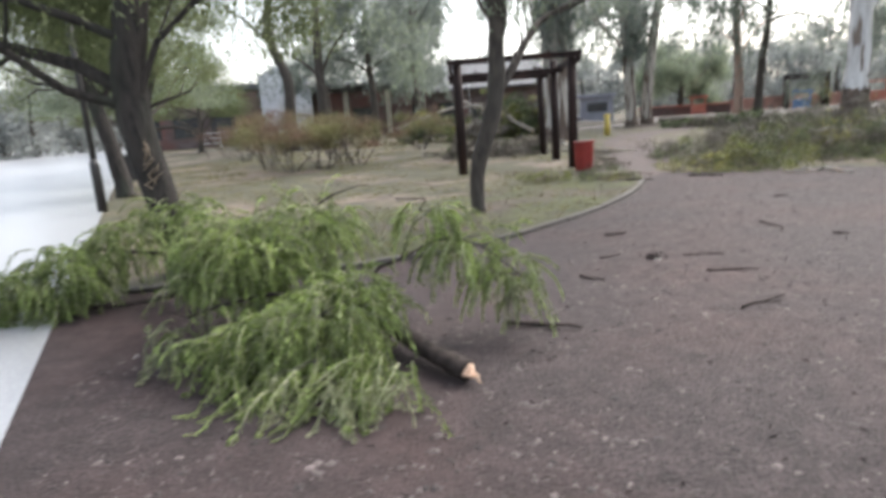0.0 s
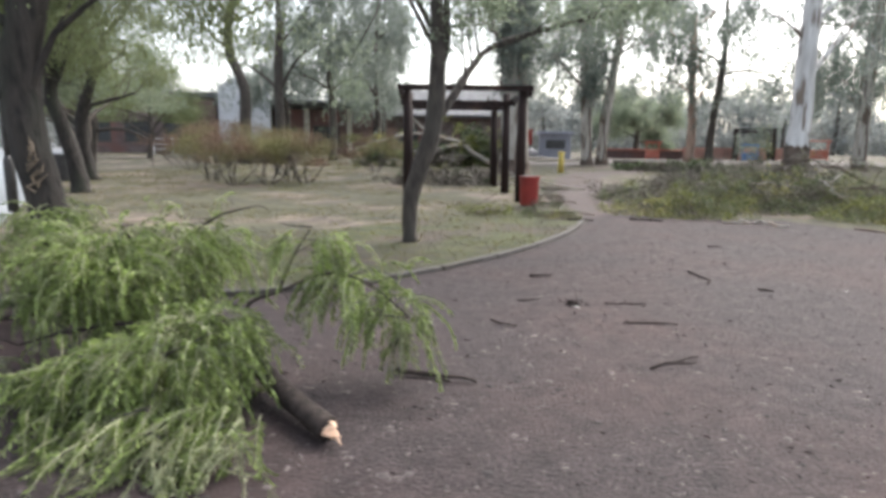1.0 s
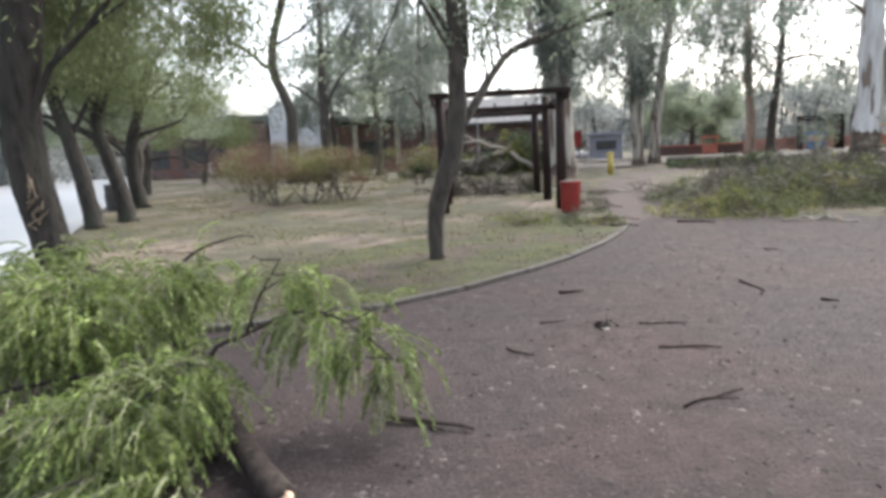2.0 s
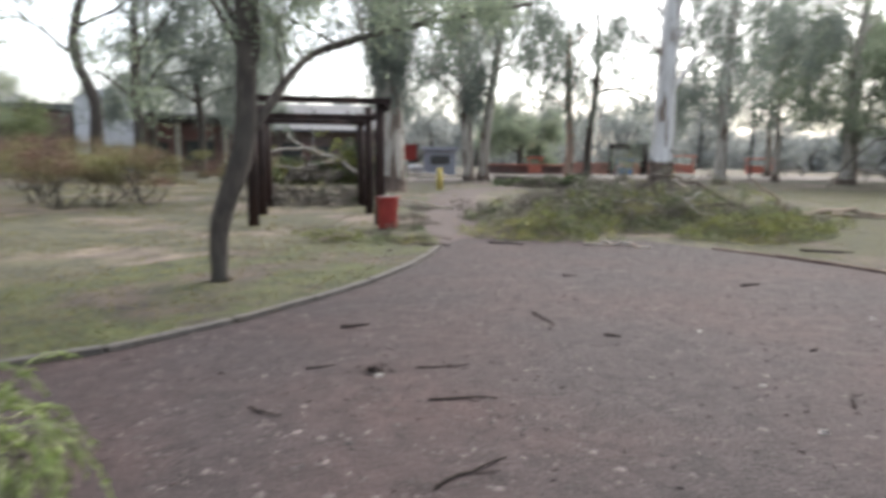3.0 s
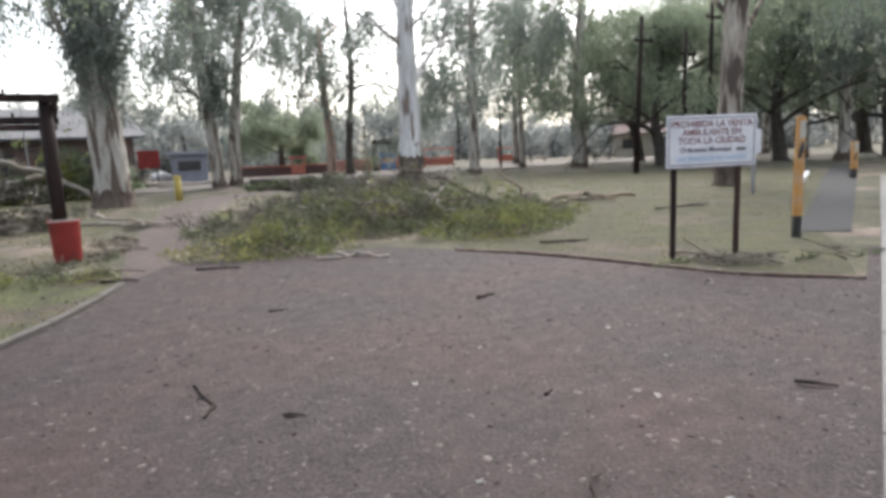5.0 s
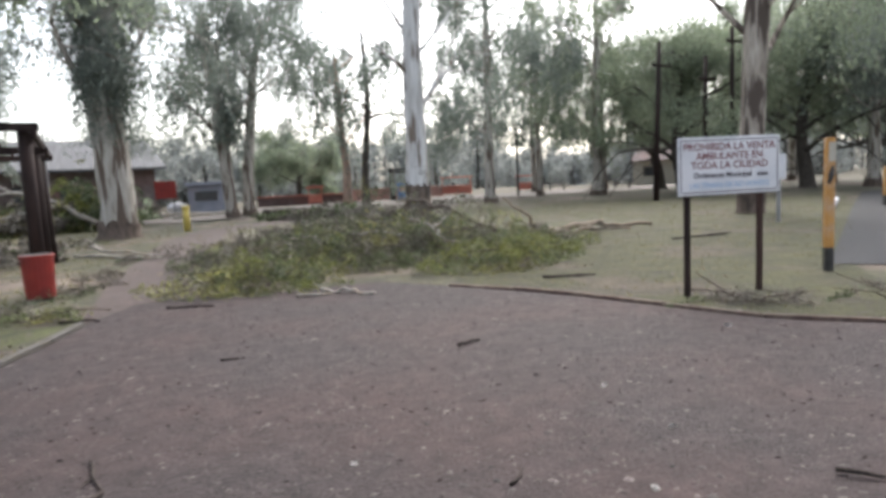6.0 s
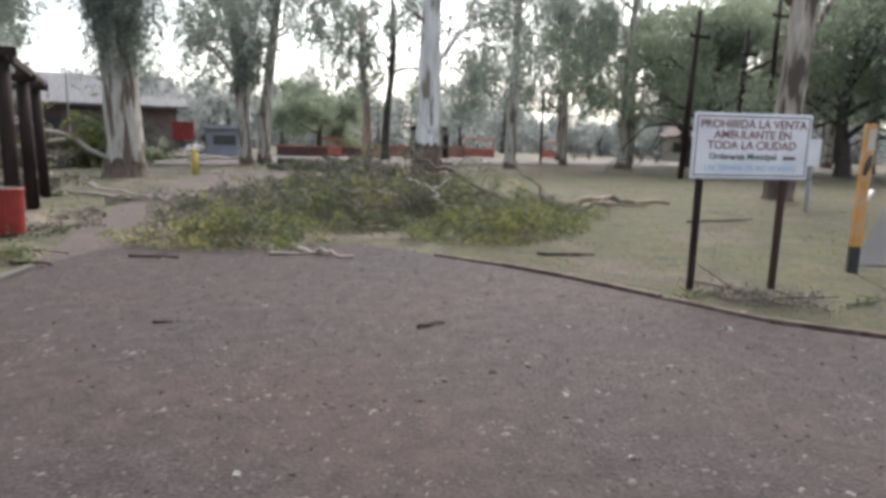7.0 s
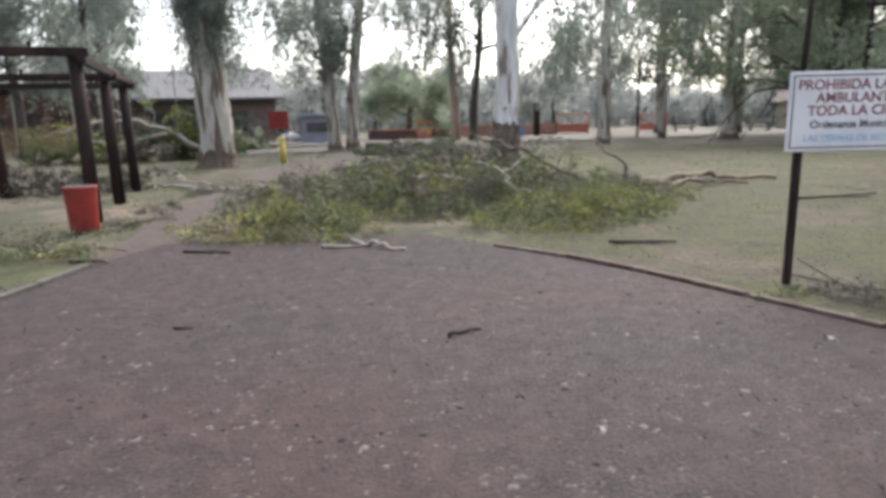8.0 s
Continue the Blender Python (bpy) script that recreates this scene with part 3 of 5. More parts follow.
# eucalyptus trees of the grove
tree("eucalyptus", (3.25, 29.6, 0), "massive eucalyptus with peeling pale bark and leafy stem", [(0, 0, -0.1, 0.72), (0.05, 0, 1.2, 0.62), (0, 0, 3.0, 0.58), (-0.1, 0, 5.0, 0.6), (0.1, 0, 8.0, 0.5), (0.2, 0.2, 12, 0.35)],
     around(9, 2.2, 3.4, 0.15, (0.5, 0.95), 0.4), M_EUC, M_LEAF_E, (0.22, 0.07), 110, (0.6, 0.6, 0.8), 0.9, 31, 2, 0.5, 0.5, zmin=3.0, extra=[((0.0, 0, 5.4), (0.75, 0.75, 1.6), 90), ((0.0, 0, 7.2), (1.2, 1.2, 2.0), 130), ((0.1, 0, 9.5), (2.2, 2.2, 2.0), 90)])
tree("eucalyptus", (11.5, 20.9, 0), "tall white-barked eucalyptus with brown flaking foot", [(0, 0, -0.1, 0.42), (0.05, 0, 1.0, 0.36), (0.12, 0, 2.5, 0.32), (0.1, 0, 4.5, 0.29), (0.2, 0, 7.0, 0.24), (0.3, 0, 10, 0.16)],
     [(0.5, (1, 0.1, 0.95), 3.2, 0.1), (0.6, (-0.7, 0.1, 1.0), 2.2, 0.06), (0.65, (0.6, -0.5, 0.9), 2.2, 0.06), (0.7, (-0.8, 0.4, 0.9), 2.4, 0.06), (0.8, (0.7, 0.4, 0.8), 2.2, 0.06), (0.9, (-0.4, -0.6, 0.8), 2.2, 0.06)],
     M_EUCW, M_LEAF_E, (0.2, 0.06), 120, (0.6, 0.6, 0.65), 0.9, 32, 2, 1.35, 0.6)
tree("eucalyptus", (8.6, 40.3, 0), "eucalyptus with mottled cream bark, one of twin stems", [(0, 0, -0.1, 0.34), (-0.1, 0, 2.0, 0.34), (-0.2, 0, 4.5, 0.34), (-0.5, 0, 7.5, 0.3), (-0.9, 0, 11, 0.2)],
     around(8, 1.5, 3.8, 0.13, (0.45, 0.95), 1.0), M_EUC, M_LEAF_E, (0.32, 0.11), 95, (0.8, 0.8, 0.9), 0.9, 33, 2, 0.4, 0.7, zmin=3.2, extra=[((0.1, 0, 6.0), (0.9, 0.9, 2.2), 60)])
tree("eucalyptus", (9.6, 40.9, 0), "eucalyptus with mottled cream bark, leaning off its twin", [(0, 0, -0.1, 0.34), (0.1, 0, 2.2, 0.33), (0.4, 0, 5.0, 0.3), (0.9, 0, 8.5, 0.22), (1.5, 0, 11, 0.14)],
     around(6, 1.3, 3.2, 0.11, (0.5, 0.95), 2.2), M_EUC, M_LEAF_E, (0.32, 0.11), 90, (0.75, 0.75, 0.85), 0.9, 34, 2, 0.4, 0.7, zmin=3.2)
tree("eucalyptus", (18.3, 50.2, 0), "slim eucalyptus with reddish bare trunk", [(0, 0, -0.1, 0.38), (0.05, 0, 3.0, 0.3), (-0.2, 0, 6.0, 0.26), (-0.3, 0, 11, 0.16)],
     around(6, 0.9, 3.4, 0.1, (0.5, 0.95), 0.2), M_EUCR, M_LEAF_E, (0.36, 0.13), 80, (0.8, 0.8, 0.9), 0.8, 35, 2)
tree("eucalyptus", (19.7, 50.0, 0), "slim dark-stemmed eucalyptus with open forked crown", [(0, 0, -0.1, 0.36), (0.1, 0, 3.0, 0.27), (0.5, 0, 6.5, 0.24), (0.6, 0, 9, 0.2), (0.4, 0, 13, 0.12)],
     [(0.55, (1, 0, 0.5), 4.6, 0.13), (0.6, (-0.6, 0, 0.9), 3.6, 0.1), (0.75, (0.6, 0.5, 0.8), 3.4, 0.1), (0.85, (-0.8, 0.2, 0.7), 3.2, 0.08), (0.5, (-0.7, -0.3, 0.5), 2.6, 0.07)], M_BARKG, M_LEAF_E, (0.36, 0.13), 80, (0.8, 0.8, 0.9), 0.8, 36, 2)
tree("eucalyptus", (23.5, 37.4, 0), "tall slender grey eucalyptus with high crown", [(0, 0, -0.1, 0.42), (0.0, 0, 1.0, 0.32), (0.05, 0, 4.0, 0.28), (0.15, 0, 8, 0.24), (0.2, 0, 13, 0.14)],
     around(7, 0.5, 3.4, 0.1, (0.55, 0.95), 1.4), M_EUC, M_LEAF_E, (0.32, 0.11), 100, (0.8, 0.8, 0.95), 0.9, 37, 2, 0.5)
tree("eucalyptus", (32.6, 38.3, 0), "leafy eucalyptus with pale lower trunk", [(0, 0, -0.1, 0.46), (0.1, 0, 2.0, 0.36), (-0.2, 0, 5.0, 0.3), (0.1, 0, 9, 0.24), (0.2, 0, 13, 0.14)],
     around(9, 0.7, 4.0, 0.12, (0.42, 0.95), 0.8), M_EUC, M_LEAF_D, (0.34, 0.13), 120, (0.9, 0.9, 1.0), 0.8, 38, 2, 0.5)
tree("eucalyptus", (21.6, 17.4, 0), "thick eucalyptus trunk with peeling brown and cream bark", [(0, 0, -0.1, 0.36), (0.0, 0, 1.2, 0.36), (0.1, 0, 3.5, 0.37), (0.25, 0, 6, 0.36), (0.5, 0, 10, 0.28)],
     around(7, 1.0, 3.6, 0.12, (0.66, 0.98), 0.1), M_EUCB, M_LEAF_D, (0.24, 0.08), 130, (0.7, 0.7, 0.8), 0.9, 39, 2, 0.8)
DENSE = [(35.0, 33.0, 1.0, 41), (40.5, 28.5, 1.1, 42), (44.0, 36.0, 1.25, 43), (47.0, 25.5, 1.15, 44), (41.0, 41.0, 1.1, 45), (54.0, 31.0, 1.3, 46), (52.0, 20.0, 1.1, 48)]
for x, y, k, sd in DENSE:
    tree("shade_tree", (x, y, 0), "broad dark green shade tree with low drooping crown", [(0, 0, -0.1, 0.42 * k), (-0.2, 0, 1.2, 0.36 * k), (-0.5, 0.1, 2.6 * k, 0.3 * k), (-0.2, 0.2, 4.5 * k, 0.26 * k), (0.1, 0, 8 * k, 0.14)],
         around(9, 0.55, 4.6 * k, 0.16, (0.42, 0.95), sd), M_BARK, M_LEAF_D, (0.34, 0.14), 85, (0.95, 0.95, 0.8), 0.6, sd, 2, zmin=3.1, extra=[((0, 0, 4.9 * k), (3.0 * k, 3.0 * k, 1.6 * k), 34), ((0, 0, 8.5 * k), (3.4 * k, 3.4 * k, 2.4 * k), 85)])
for x, y, r, h, sd in ((41.0, 25.0, 0.32, 11, 71), (46.5, 31.0, 0.34, 12, 72), (38.0, 20.0, 0.3, 11, 73), (55.0, 40.0, 0.36, 13, 74), (29.0, 47.0, 0.26, 12, 75), (36.5, 52.0, 0.28, 12, 76), (31.0, 43.0, 0.24, 12, 77), (39.5, 46.0, 0.28, 13, 78)):
    tree("eucalyptus", (x, y, 0), "distant eucalyptus with pale straight trunk", [(0, 0, -0.1, r), (0.05, 0, 2.5, r * 0.85), (-0.1, 0, 6, r * 0.7), (0.15, 0, h, r * 0.4)],
         around(7, 0.9, 3.2, 0.09, (0.5, 0.95), sd), M_EUC, M_LEAF_E, (0.34, 0.12), 80, (0.8, 0.8, 0.9), 0.9, sd, 2, 0.5, zmin=4.0)
STREET_ROW = [(-21.8, 45.4, 0.85, M_LEAF_T, 51), (-14.6, 25.6, 0.9, M_LEAF_D, 53), (-17.5, 31.0, 1.0, M_LEAF_T, 54), (-30.0, 50.0, 1.0, M_LEAF_T, 56),
              (-60.0, 96.0, 1.1, M_LEAF_D, 57), (-80.0, 92.0, 1.1, M_LEAF_D, 58), (-38.0, 76.0, 1.0, M_LEAF_D, 59), (-70.0, 88.0, 1.2, M_LEAF_D, 60), (-88.0, 84.0, 1.2, M_LEAF_D, 61)]
for x, y, k, lf, sd in STREET_ROW:
    tree("roadside_tree", (x, y, 0), "roadside tree with dark forked trunk and light green crown", [(0, 0, -0.1, 0.26 * k), (0.15, 0, 1.0, 0.21 * k), (0.35, 0, 2.0 * k, 0.19 * k), (0.2, 0, 3.2 * k, 0.15 * k), (0.4, 0, 5.6 * k, 0.08)],
         around(7, 0.75, 3.0 * k, 0.1, (0.4, 0.95), sd), M_BARK, lf, (0.2, 0.07), 150, (0.75, 0.75, 0.65), 0.5, sd, 2, zmin=2.6)
tree("crooked_tree", (-12.2, 38.0, 0), "bare crooked dark trunk with thin crown", [(0, 0, -0.1, 0.4), (0.1, 0, 2.5, 0.33), (0.1, 0, 4.4, 0.3), (-0.7, 0, 6.6, 0.28), (-0.5, 0, 8.6, 0.24), (0.4, 0, 11, 0.16)],
     [(0.62, (-0.9, 0, 0.8), 3.4, 0.12), (0.75, (0.8, 0.3, 0.6), 3.4, 0.12), (0.9, (0.5, -0.5, 0.8), 3.0, 0.1), (0.95, (-0.6, 0.3, 0.8), 3.0, 0.1)], M_BARK, M_LEAF_E, (0.28, 0.1), 80, (0.9, 0.9, 0.8), 0.7, 62, 2)
tree("dark_tree", (-10.9, 41.0, 0), "straight dark trunk forking into a thin crown", [(0, 0, -0.1, 0.38), (0, 0, 3.0, 0.3), (0, 0, 6.0, 0.27), (0.2, 0, 11, 0.15)],
     [(0.5, (0.8, 0, 0.9), 3.6, 0.13), (0.55, (-0.8, 0.1, 0.9), 3.4, 0.12), (0.75, (0.6, 0.4, 0.8), 3.2, 0.1), (0.9, (-0.5, -0.4, 0.8), 3.0, 0.08)], M_BARK, M_LEAF_E, (0.28, 0.1), 80, (0.9, 0.9, 0.8), 0.7, 63, 2)
for x, y, sd in ((-8.4, 45, 64), (-6.2, 52, 65), (-6.8, 60, 66), (-14.5, 55, 67)):
    tree("eucalyptus", (x, y, 0), "slender grey-stemmed eucalyptus before the brick building", [(0, 0, -0.1, 0.3), (0.1, 0, 3, 0.24), (-0.1, 0, 7, 0.2), (0.2, 0, 14, 0.12)],
         around(8, 1.2, 2.4, 0.1, (0.52, 0.95), sd), M_BARKG, M_LEAF_E, (0.38, 0.14), 90, (0.9, 0.9, 1.0), 0.8, sd, 2)
tree("rounded_tree", (17.4, 62.4, 0), "low rounded green tree behind the red wall", [(0, 0, -0.1, 0.3), (0, 0, 1.5, 0.25), (0.1, 0, 3.5, 0.18), (0, 0, 5, 0.1)],
     around(10, 0.35, 2.8, 0.1, (0.4, 0.95), 0.3), M_BARKG, M_LEAF_D, (0.34, 0.15), 110, (0.75, 0.75, 0.65), 0.5, 68, 2)

# the far woods round the park, past counting
rsw = np.random.RandomState(77)
gw, gt = [], Geo()
for i in range(230):
    a = radians(-62 + 124 * (i + rsw.uniform(-0.4, 0.4)) / 229)
    r = rsw.uniform(82, 145)
    cx, cy = 3 + math.sin(a) * r, 5 + math.cos(a) * r
    h = rsw.uniform(5.5, 12.5) * (1.25 if a > 0.75 else 0.55 if a > 0.55 else 0.92) * r / 110
    gt.tube([(cx, cy, -0.1), (cx + rsw.normal() * 0.4, cy, h * 0.5), (cx + rsw.normal(), cy, h * 0.9)], [0.3, 0.22, 0.08], 5)
    for j in range(11):
        u = rsw.uniform(0.1, 1.0)
        c = np.array([cx, cy, h * u]) + rsw.normal(size=3) * np.array([2.0 - u, 2.0 - u, 0.4])
        gw.append(c + rsw.normal(size=(76, 3)) * np.array([0.8, 0.8, 0.75]))
woods = tagged(new("far_woods"), "grey-green woods round the park, haze put into the leaf colour", "woods", "", "stuff")
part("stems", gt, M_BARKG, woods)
# the haze over these crowns is only their pale leaf colour
part("foliage", Geo().leaves(np.concatenate(gw), 0.72, 0.34, 0.5, 78), M_LEAF_HAZE, woods)

# ---- timber frames ----


def timber_frame(at, rz, width, depth, height, rows, post, label):
    top = thing("pergola", at, label, "pergola", "timber frames", rz)
    rs = np.random.RandomState(4)
    for x in (0, width):
        for i in range(rows):
            y = depth * i / max(1, rows - 1)
            lean = rs.normal() * 0.012
            g = Geo().tube([(x, y, -0.15), (x + lean, y, height * 0.5), (x + lean * 2, y, height + 0.07)], [post * 0.5, post * 0.47, post * 0.45], 10, 0.08)
            part("post", g, M_WOODDARK, top, smooth=True)
        if rows > 1:
            part("side_beam", Geo().box((x + (0.12 if x else -0.2), -0.25, height - 0.2), (x + (0.2 if x else -0.12), depth + 0.25, height - 0.06), 0.012), M_WOODDARK, top)
    for i in range(rows):
        y = depth * i / max(1, rows - 1)
        drop = 0.0 if i == 0 else 0.2
        part("cross_beam", Geo().box((-0.24, y - 0.2, height - 0.08 - drop), (width + 0.24, y - 0.11, height + 0.06 - drop), 0.012), M_WOODDARK, top)
        for k in range(3):
            x = width * (0.2 + 0.3 * k)
            part("peg", Geo().box((x - 0.025, y - 0.18, height + 0.06 - drop), (x + 0.025, y - 0.13, height + 0.14 - drop), 0.004), M_WOODDARK, top)
    return top


timber_frame((-0.32, 15.66, 0), 4.4, 2.76, 5.4, 2.72, 3, 0.24, "dark-stained heavy timber pergola standing on dry grass")
timber_frame((24.5, 56.8, 0), -22.0, 2.9, 4.4, 2.7, 3, 0.52, "small dark timber pergola far off in the grove")

# ---- red litter bin ----


def litter_bin(at):
    top = thing("litter_bin", at, "red painted metal litter bin among cut branches", "bin")
    g = Geo().tube([(0, 0, 0.03), (0, 0, 0.34), (0, 0, 0.66)], [0.2, 0.215, 0.23], 20)
    part("body", g, M_RED, top, smooth=False)
    part("rim", Geo().tube([(0, 0, 0.64), (0, 0, 0.675), (0, 0, 0.69)], [0.242, 0.245, 0.238], 20), M_RED, top)
    # the bin is solid; a black disc on top stands for its shaded inside
    part("mouth_disc", Geo().tube([(0, 0, 0.685), (0, 0, 0.694)], [0.2, 0.2], 20), M_BLACK, top, "black disc painted as the shaded hollow of the bin")
    part("foot_ring", Geo().tube([(0, 0, 0.0), (0, 0, 0.035)], [0.19, 0.2], 20), M_BLACK, top)
    return top


litter_bin((2.56, 14.79, 0))

# ---- sign board ----


def words(text, size, material, parent, x, z, y):
    cu = bpy.data.curves.new("lettering", "FONT")
    cu.body, cu.size, cu.align_x, cu.extrude, cu.offset = text, size, "CENTER", 0.0015, 0.0022
    tmp = new("lettering", cu)
    me = bpy.data.meshes.new_from_object(tmp.evaluated_get(bpy.context.evaluated_depsgraph_get()))
    bpy.data.objects.remove(tmp)
    me.materials.clear()
    me.materials.append(material)
    ob = new("lettering", me)
    ob.parent = parent
    ob.matrix_basis = pose(x, y, z, 90, 0, 0)
    return ob


def sign_board(at, rz, width, low, high, posts):
    top = thing("sign_board", at, "white notice board with red lettering on two dark posts", "sign", "", rz)
    for x in posts:
        part("post", Geo().box((x - 0.032, 0.012, -0.3), (x + 0.032, 0.07, high - 0.06), 0.008), M_WOODDARK, top)
    panel = part("panel", Geo().box((0, -0.012, low), (width, 0.01, high), 0.011), M_WHITE, top)
    for lo, hi in (((0.03, low + 0.03), (width - 0.03, low + 0.042)), ((0.03, high - 0.042), (width - 0.03, high - 0.03)), ((0.03, low + 0.044), (0.042, high - 0.044)), ((width - 0.042, low + 0.044), (width - 0.03, high - 0.044))):
        part("border", Geo().box((lo[0], -0.0145, lo[1]), (hi[0], -0.0125, hi[1])), M_SIGNDARK, panel)
    h = high - low
    for text, z, size in (("PROHIBIDA LA VENTA", low + 0.775 * h, 0.118), ("AMBULANTE EN", low + 0.615 * h, 0.118), ("TODA LA CIUDAD", low + 0.455 * h, 0.118)):
        words(text, size, M_SIGNRED, panel, width / 2, z, -0.0135)
    words("LAS TERMAS DE RIO HONDO", 0.078, M_SIGNBLUE, panel, width / 2, low + 0.13 * h, -0.0135)
    words("Ordenanza Municipal", 0.088, M_SIGNDARK, panel, width / 2 - 0.09, low + 0.3 * h, -0.0135)
    rs = np.random.RandomState(8)
    for z, t, m, x0, x1 in ((low + 0.3 * h, 0.035, M_SIGNDARK, width - 0.3, width - 0.16),):
        x = x0
        while x < x1:
            w = rs.uniform(0.06, 0.17)
            part("word_bar", Geo().box((x, -0.0145, z), (min(x + w, x1), -0.0125, z + t)), m, panel)
            x += w + 0.025
    return top


sign_board((9.7, 8.9, 0), -15.4, 1.32, 1.18, 1.85, (0.14, 1.09))

# ---- posts and poles ----


def yellow_post(at, h, r, label):
    top = thing("marker_post", at, label, "post", "", -35)
    part("shaft", Geo().box((-r, -r, 0.32), (r, r, h), 0.015), M_YELLOW, top)
    part("foot", Geo().box((-r * 0.97, -r * 0.97, -0.2), (r * 0.97, r * 0.97, 0.318), 0.012), M_BLACK, top, "black painted foot")
    part("plate", Geo().box((-r * 0.6, -r - 0.006, h - 0.32), (r * 0.9, -r - 0.001, h - 0.06)), M_CREAM, top, "pale peeling sticker")
    part("smear", Geo().tube([(-r * 0.5, -r - 0.002, h - 0.62), (0.0, -r - 0.004, h - 0.5), (r * 0.4, -r - 0.002, h - 0.38)], [0.02, 0.04, 0.018], 6), M_BLACK, top, "black paint smear")
    return top


yellow_post((12.6, 9.0, 0), 1.82, 0.057, "worn yellow square post with black foot")
yellow_post((25.9, 15.75, 0), 1.25, 0.09, "short yellow post beside the walkway")


def stub(at):
    top = thing("pipe_stub", at, "small faded yellow pipe stub beside the footpath", "pipe")
    part("pipe", Geo().tube([(0, 0, -0.05), (0, 0, 0.5), (0, 0, 0.9)], [0.14, 0.13, 0.13], 12), M_PALEYELLOW, top, smooth=True)
    part("cap", Geo().tube([(0, 0, 0.88), (0, 0, 0.97), (0, 0, 1.0)], [0.165, 0.165, 0.12], 12), M_PALEYELLOW, top)
    return top


stub((5.65, 31.0, 0))


def utility_pole(at, h, arm_at, lean=0.0):
    top = thing("utility_pole", at, "dark wooden pole with short cross arm", "pole", "poles along the grove")
    part("pole", Geo().tube([(0, 0, -0.3), (lean * 0.5, 0, h * 0.5), (lean, 0, h)], [0.14, 0.12, 0.1], 10), M_WOODDARK, top, smooth=True)
    part("cross_arm", Geo().box((lean - 0.6, -0.17, arm_at - 0.07), (lean + 0.6, -0.1, arm_at + 0.07), 0.01), M_WOODDARK, top)
    for x in (-0.5, 0.5):
        part("insulator", Geo().tube([(lean + x, -0.13, arm_at + 0.07), (lean + x, -0.13, arm_at + 0.2)], [0.05, 0.035], 8), M_BLACK, top)
    return top


utility_pole((26.8, 26.9, 0), 7.6, 6.45, 0.35)
utility_pole((31.3, 28.0, 0), 7.3, 6.1, 0.15)
utility_pole((33.7, 28.3, 0), 9.0, 8.2, 0.1)


def lamp_post(at):
    top = thing("street_lamp", at, "thin dark steel lamp post at the kerb", "lamp")
    part("sleeve", Geo().tube([(0, 0, -0.1), (0, 0, 1.0), (0, 0, 1.1)], [0.1, 0.1, 0.065], 12), M_BLACK, top, smooth=True)
    part("pole", Geo().tube([(0, 0, 1.05), (0, 0, 3.0), (0, 0, 6.0)], [0.065, 0.06, 0.05], 12), M_BLACK, top, smooth=True)
    part("arm", Geo().tube([(0, 0, 5.9), (-0.3, -0.2, 6.25), (-1.0, -0.6, 6.4)], [0.04, 0.035, 0.03], 8), M_BLACK, top, smooth=True)
    part("lantern", Geo().box((-1.45, -0.75, 6.33), (-0.95, -0.5, 6.45), 0.04), M_BLACK, top)
    return top


lamp_post((-7.8, 12.3, 0))


def drum(at):
    top = thing("waste_drum", at, "dark upright waste drum at the roadside", "bin")
    part("body", Geo().tube([(0, 0, 0), (0, 0, 0.3), (0, 0, 0.31), (0, 0, 0.6), (0, 0, 0.61), (0, 0, 0.9)], [0.29, 0.29, 0.305, 0.305, 0.29, 0.29], 18), M_BLACK, top)
    part("rim", Geo().tube([(0, 0, 0.88), (0, 0, 0.92)], [0.31, 0.31], 18), M_GREYMETAL, top)
    return top


drum((-12.5, 21.1, 0))
thin = thing("flag_mast", (-2.4, 61.4, 0), "thin grey mast behind the pergola", "mast")
part("pole", Geo().tube([(0, 0, -0.1), (0, 0, 12)], [0.07, 0.05], 8), M_GREYMETAL, thin)
short = thing("iron_post", (29.6, 43.8, 0), "thin dark iron post in the grass", "post")
part("pole", Geo().tube([(0, 0, -0.1), (0, 0, 5.2)], [0.09, 0.08], 8), M_BLACK, short)

# ---- fallen branches ----


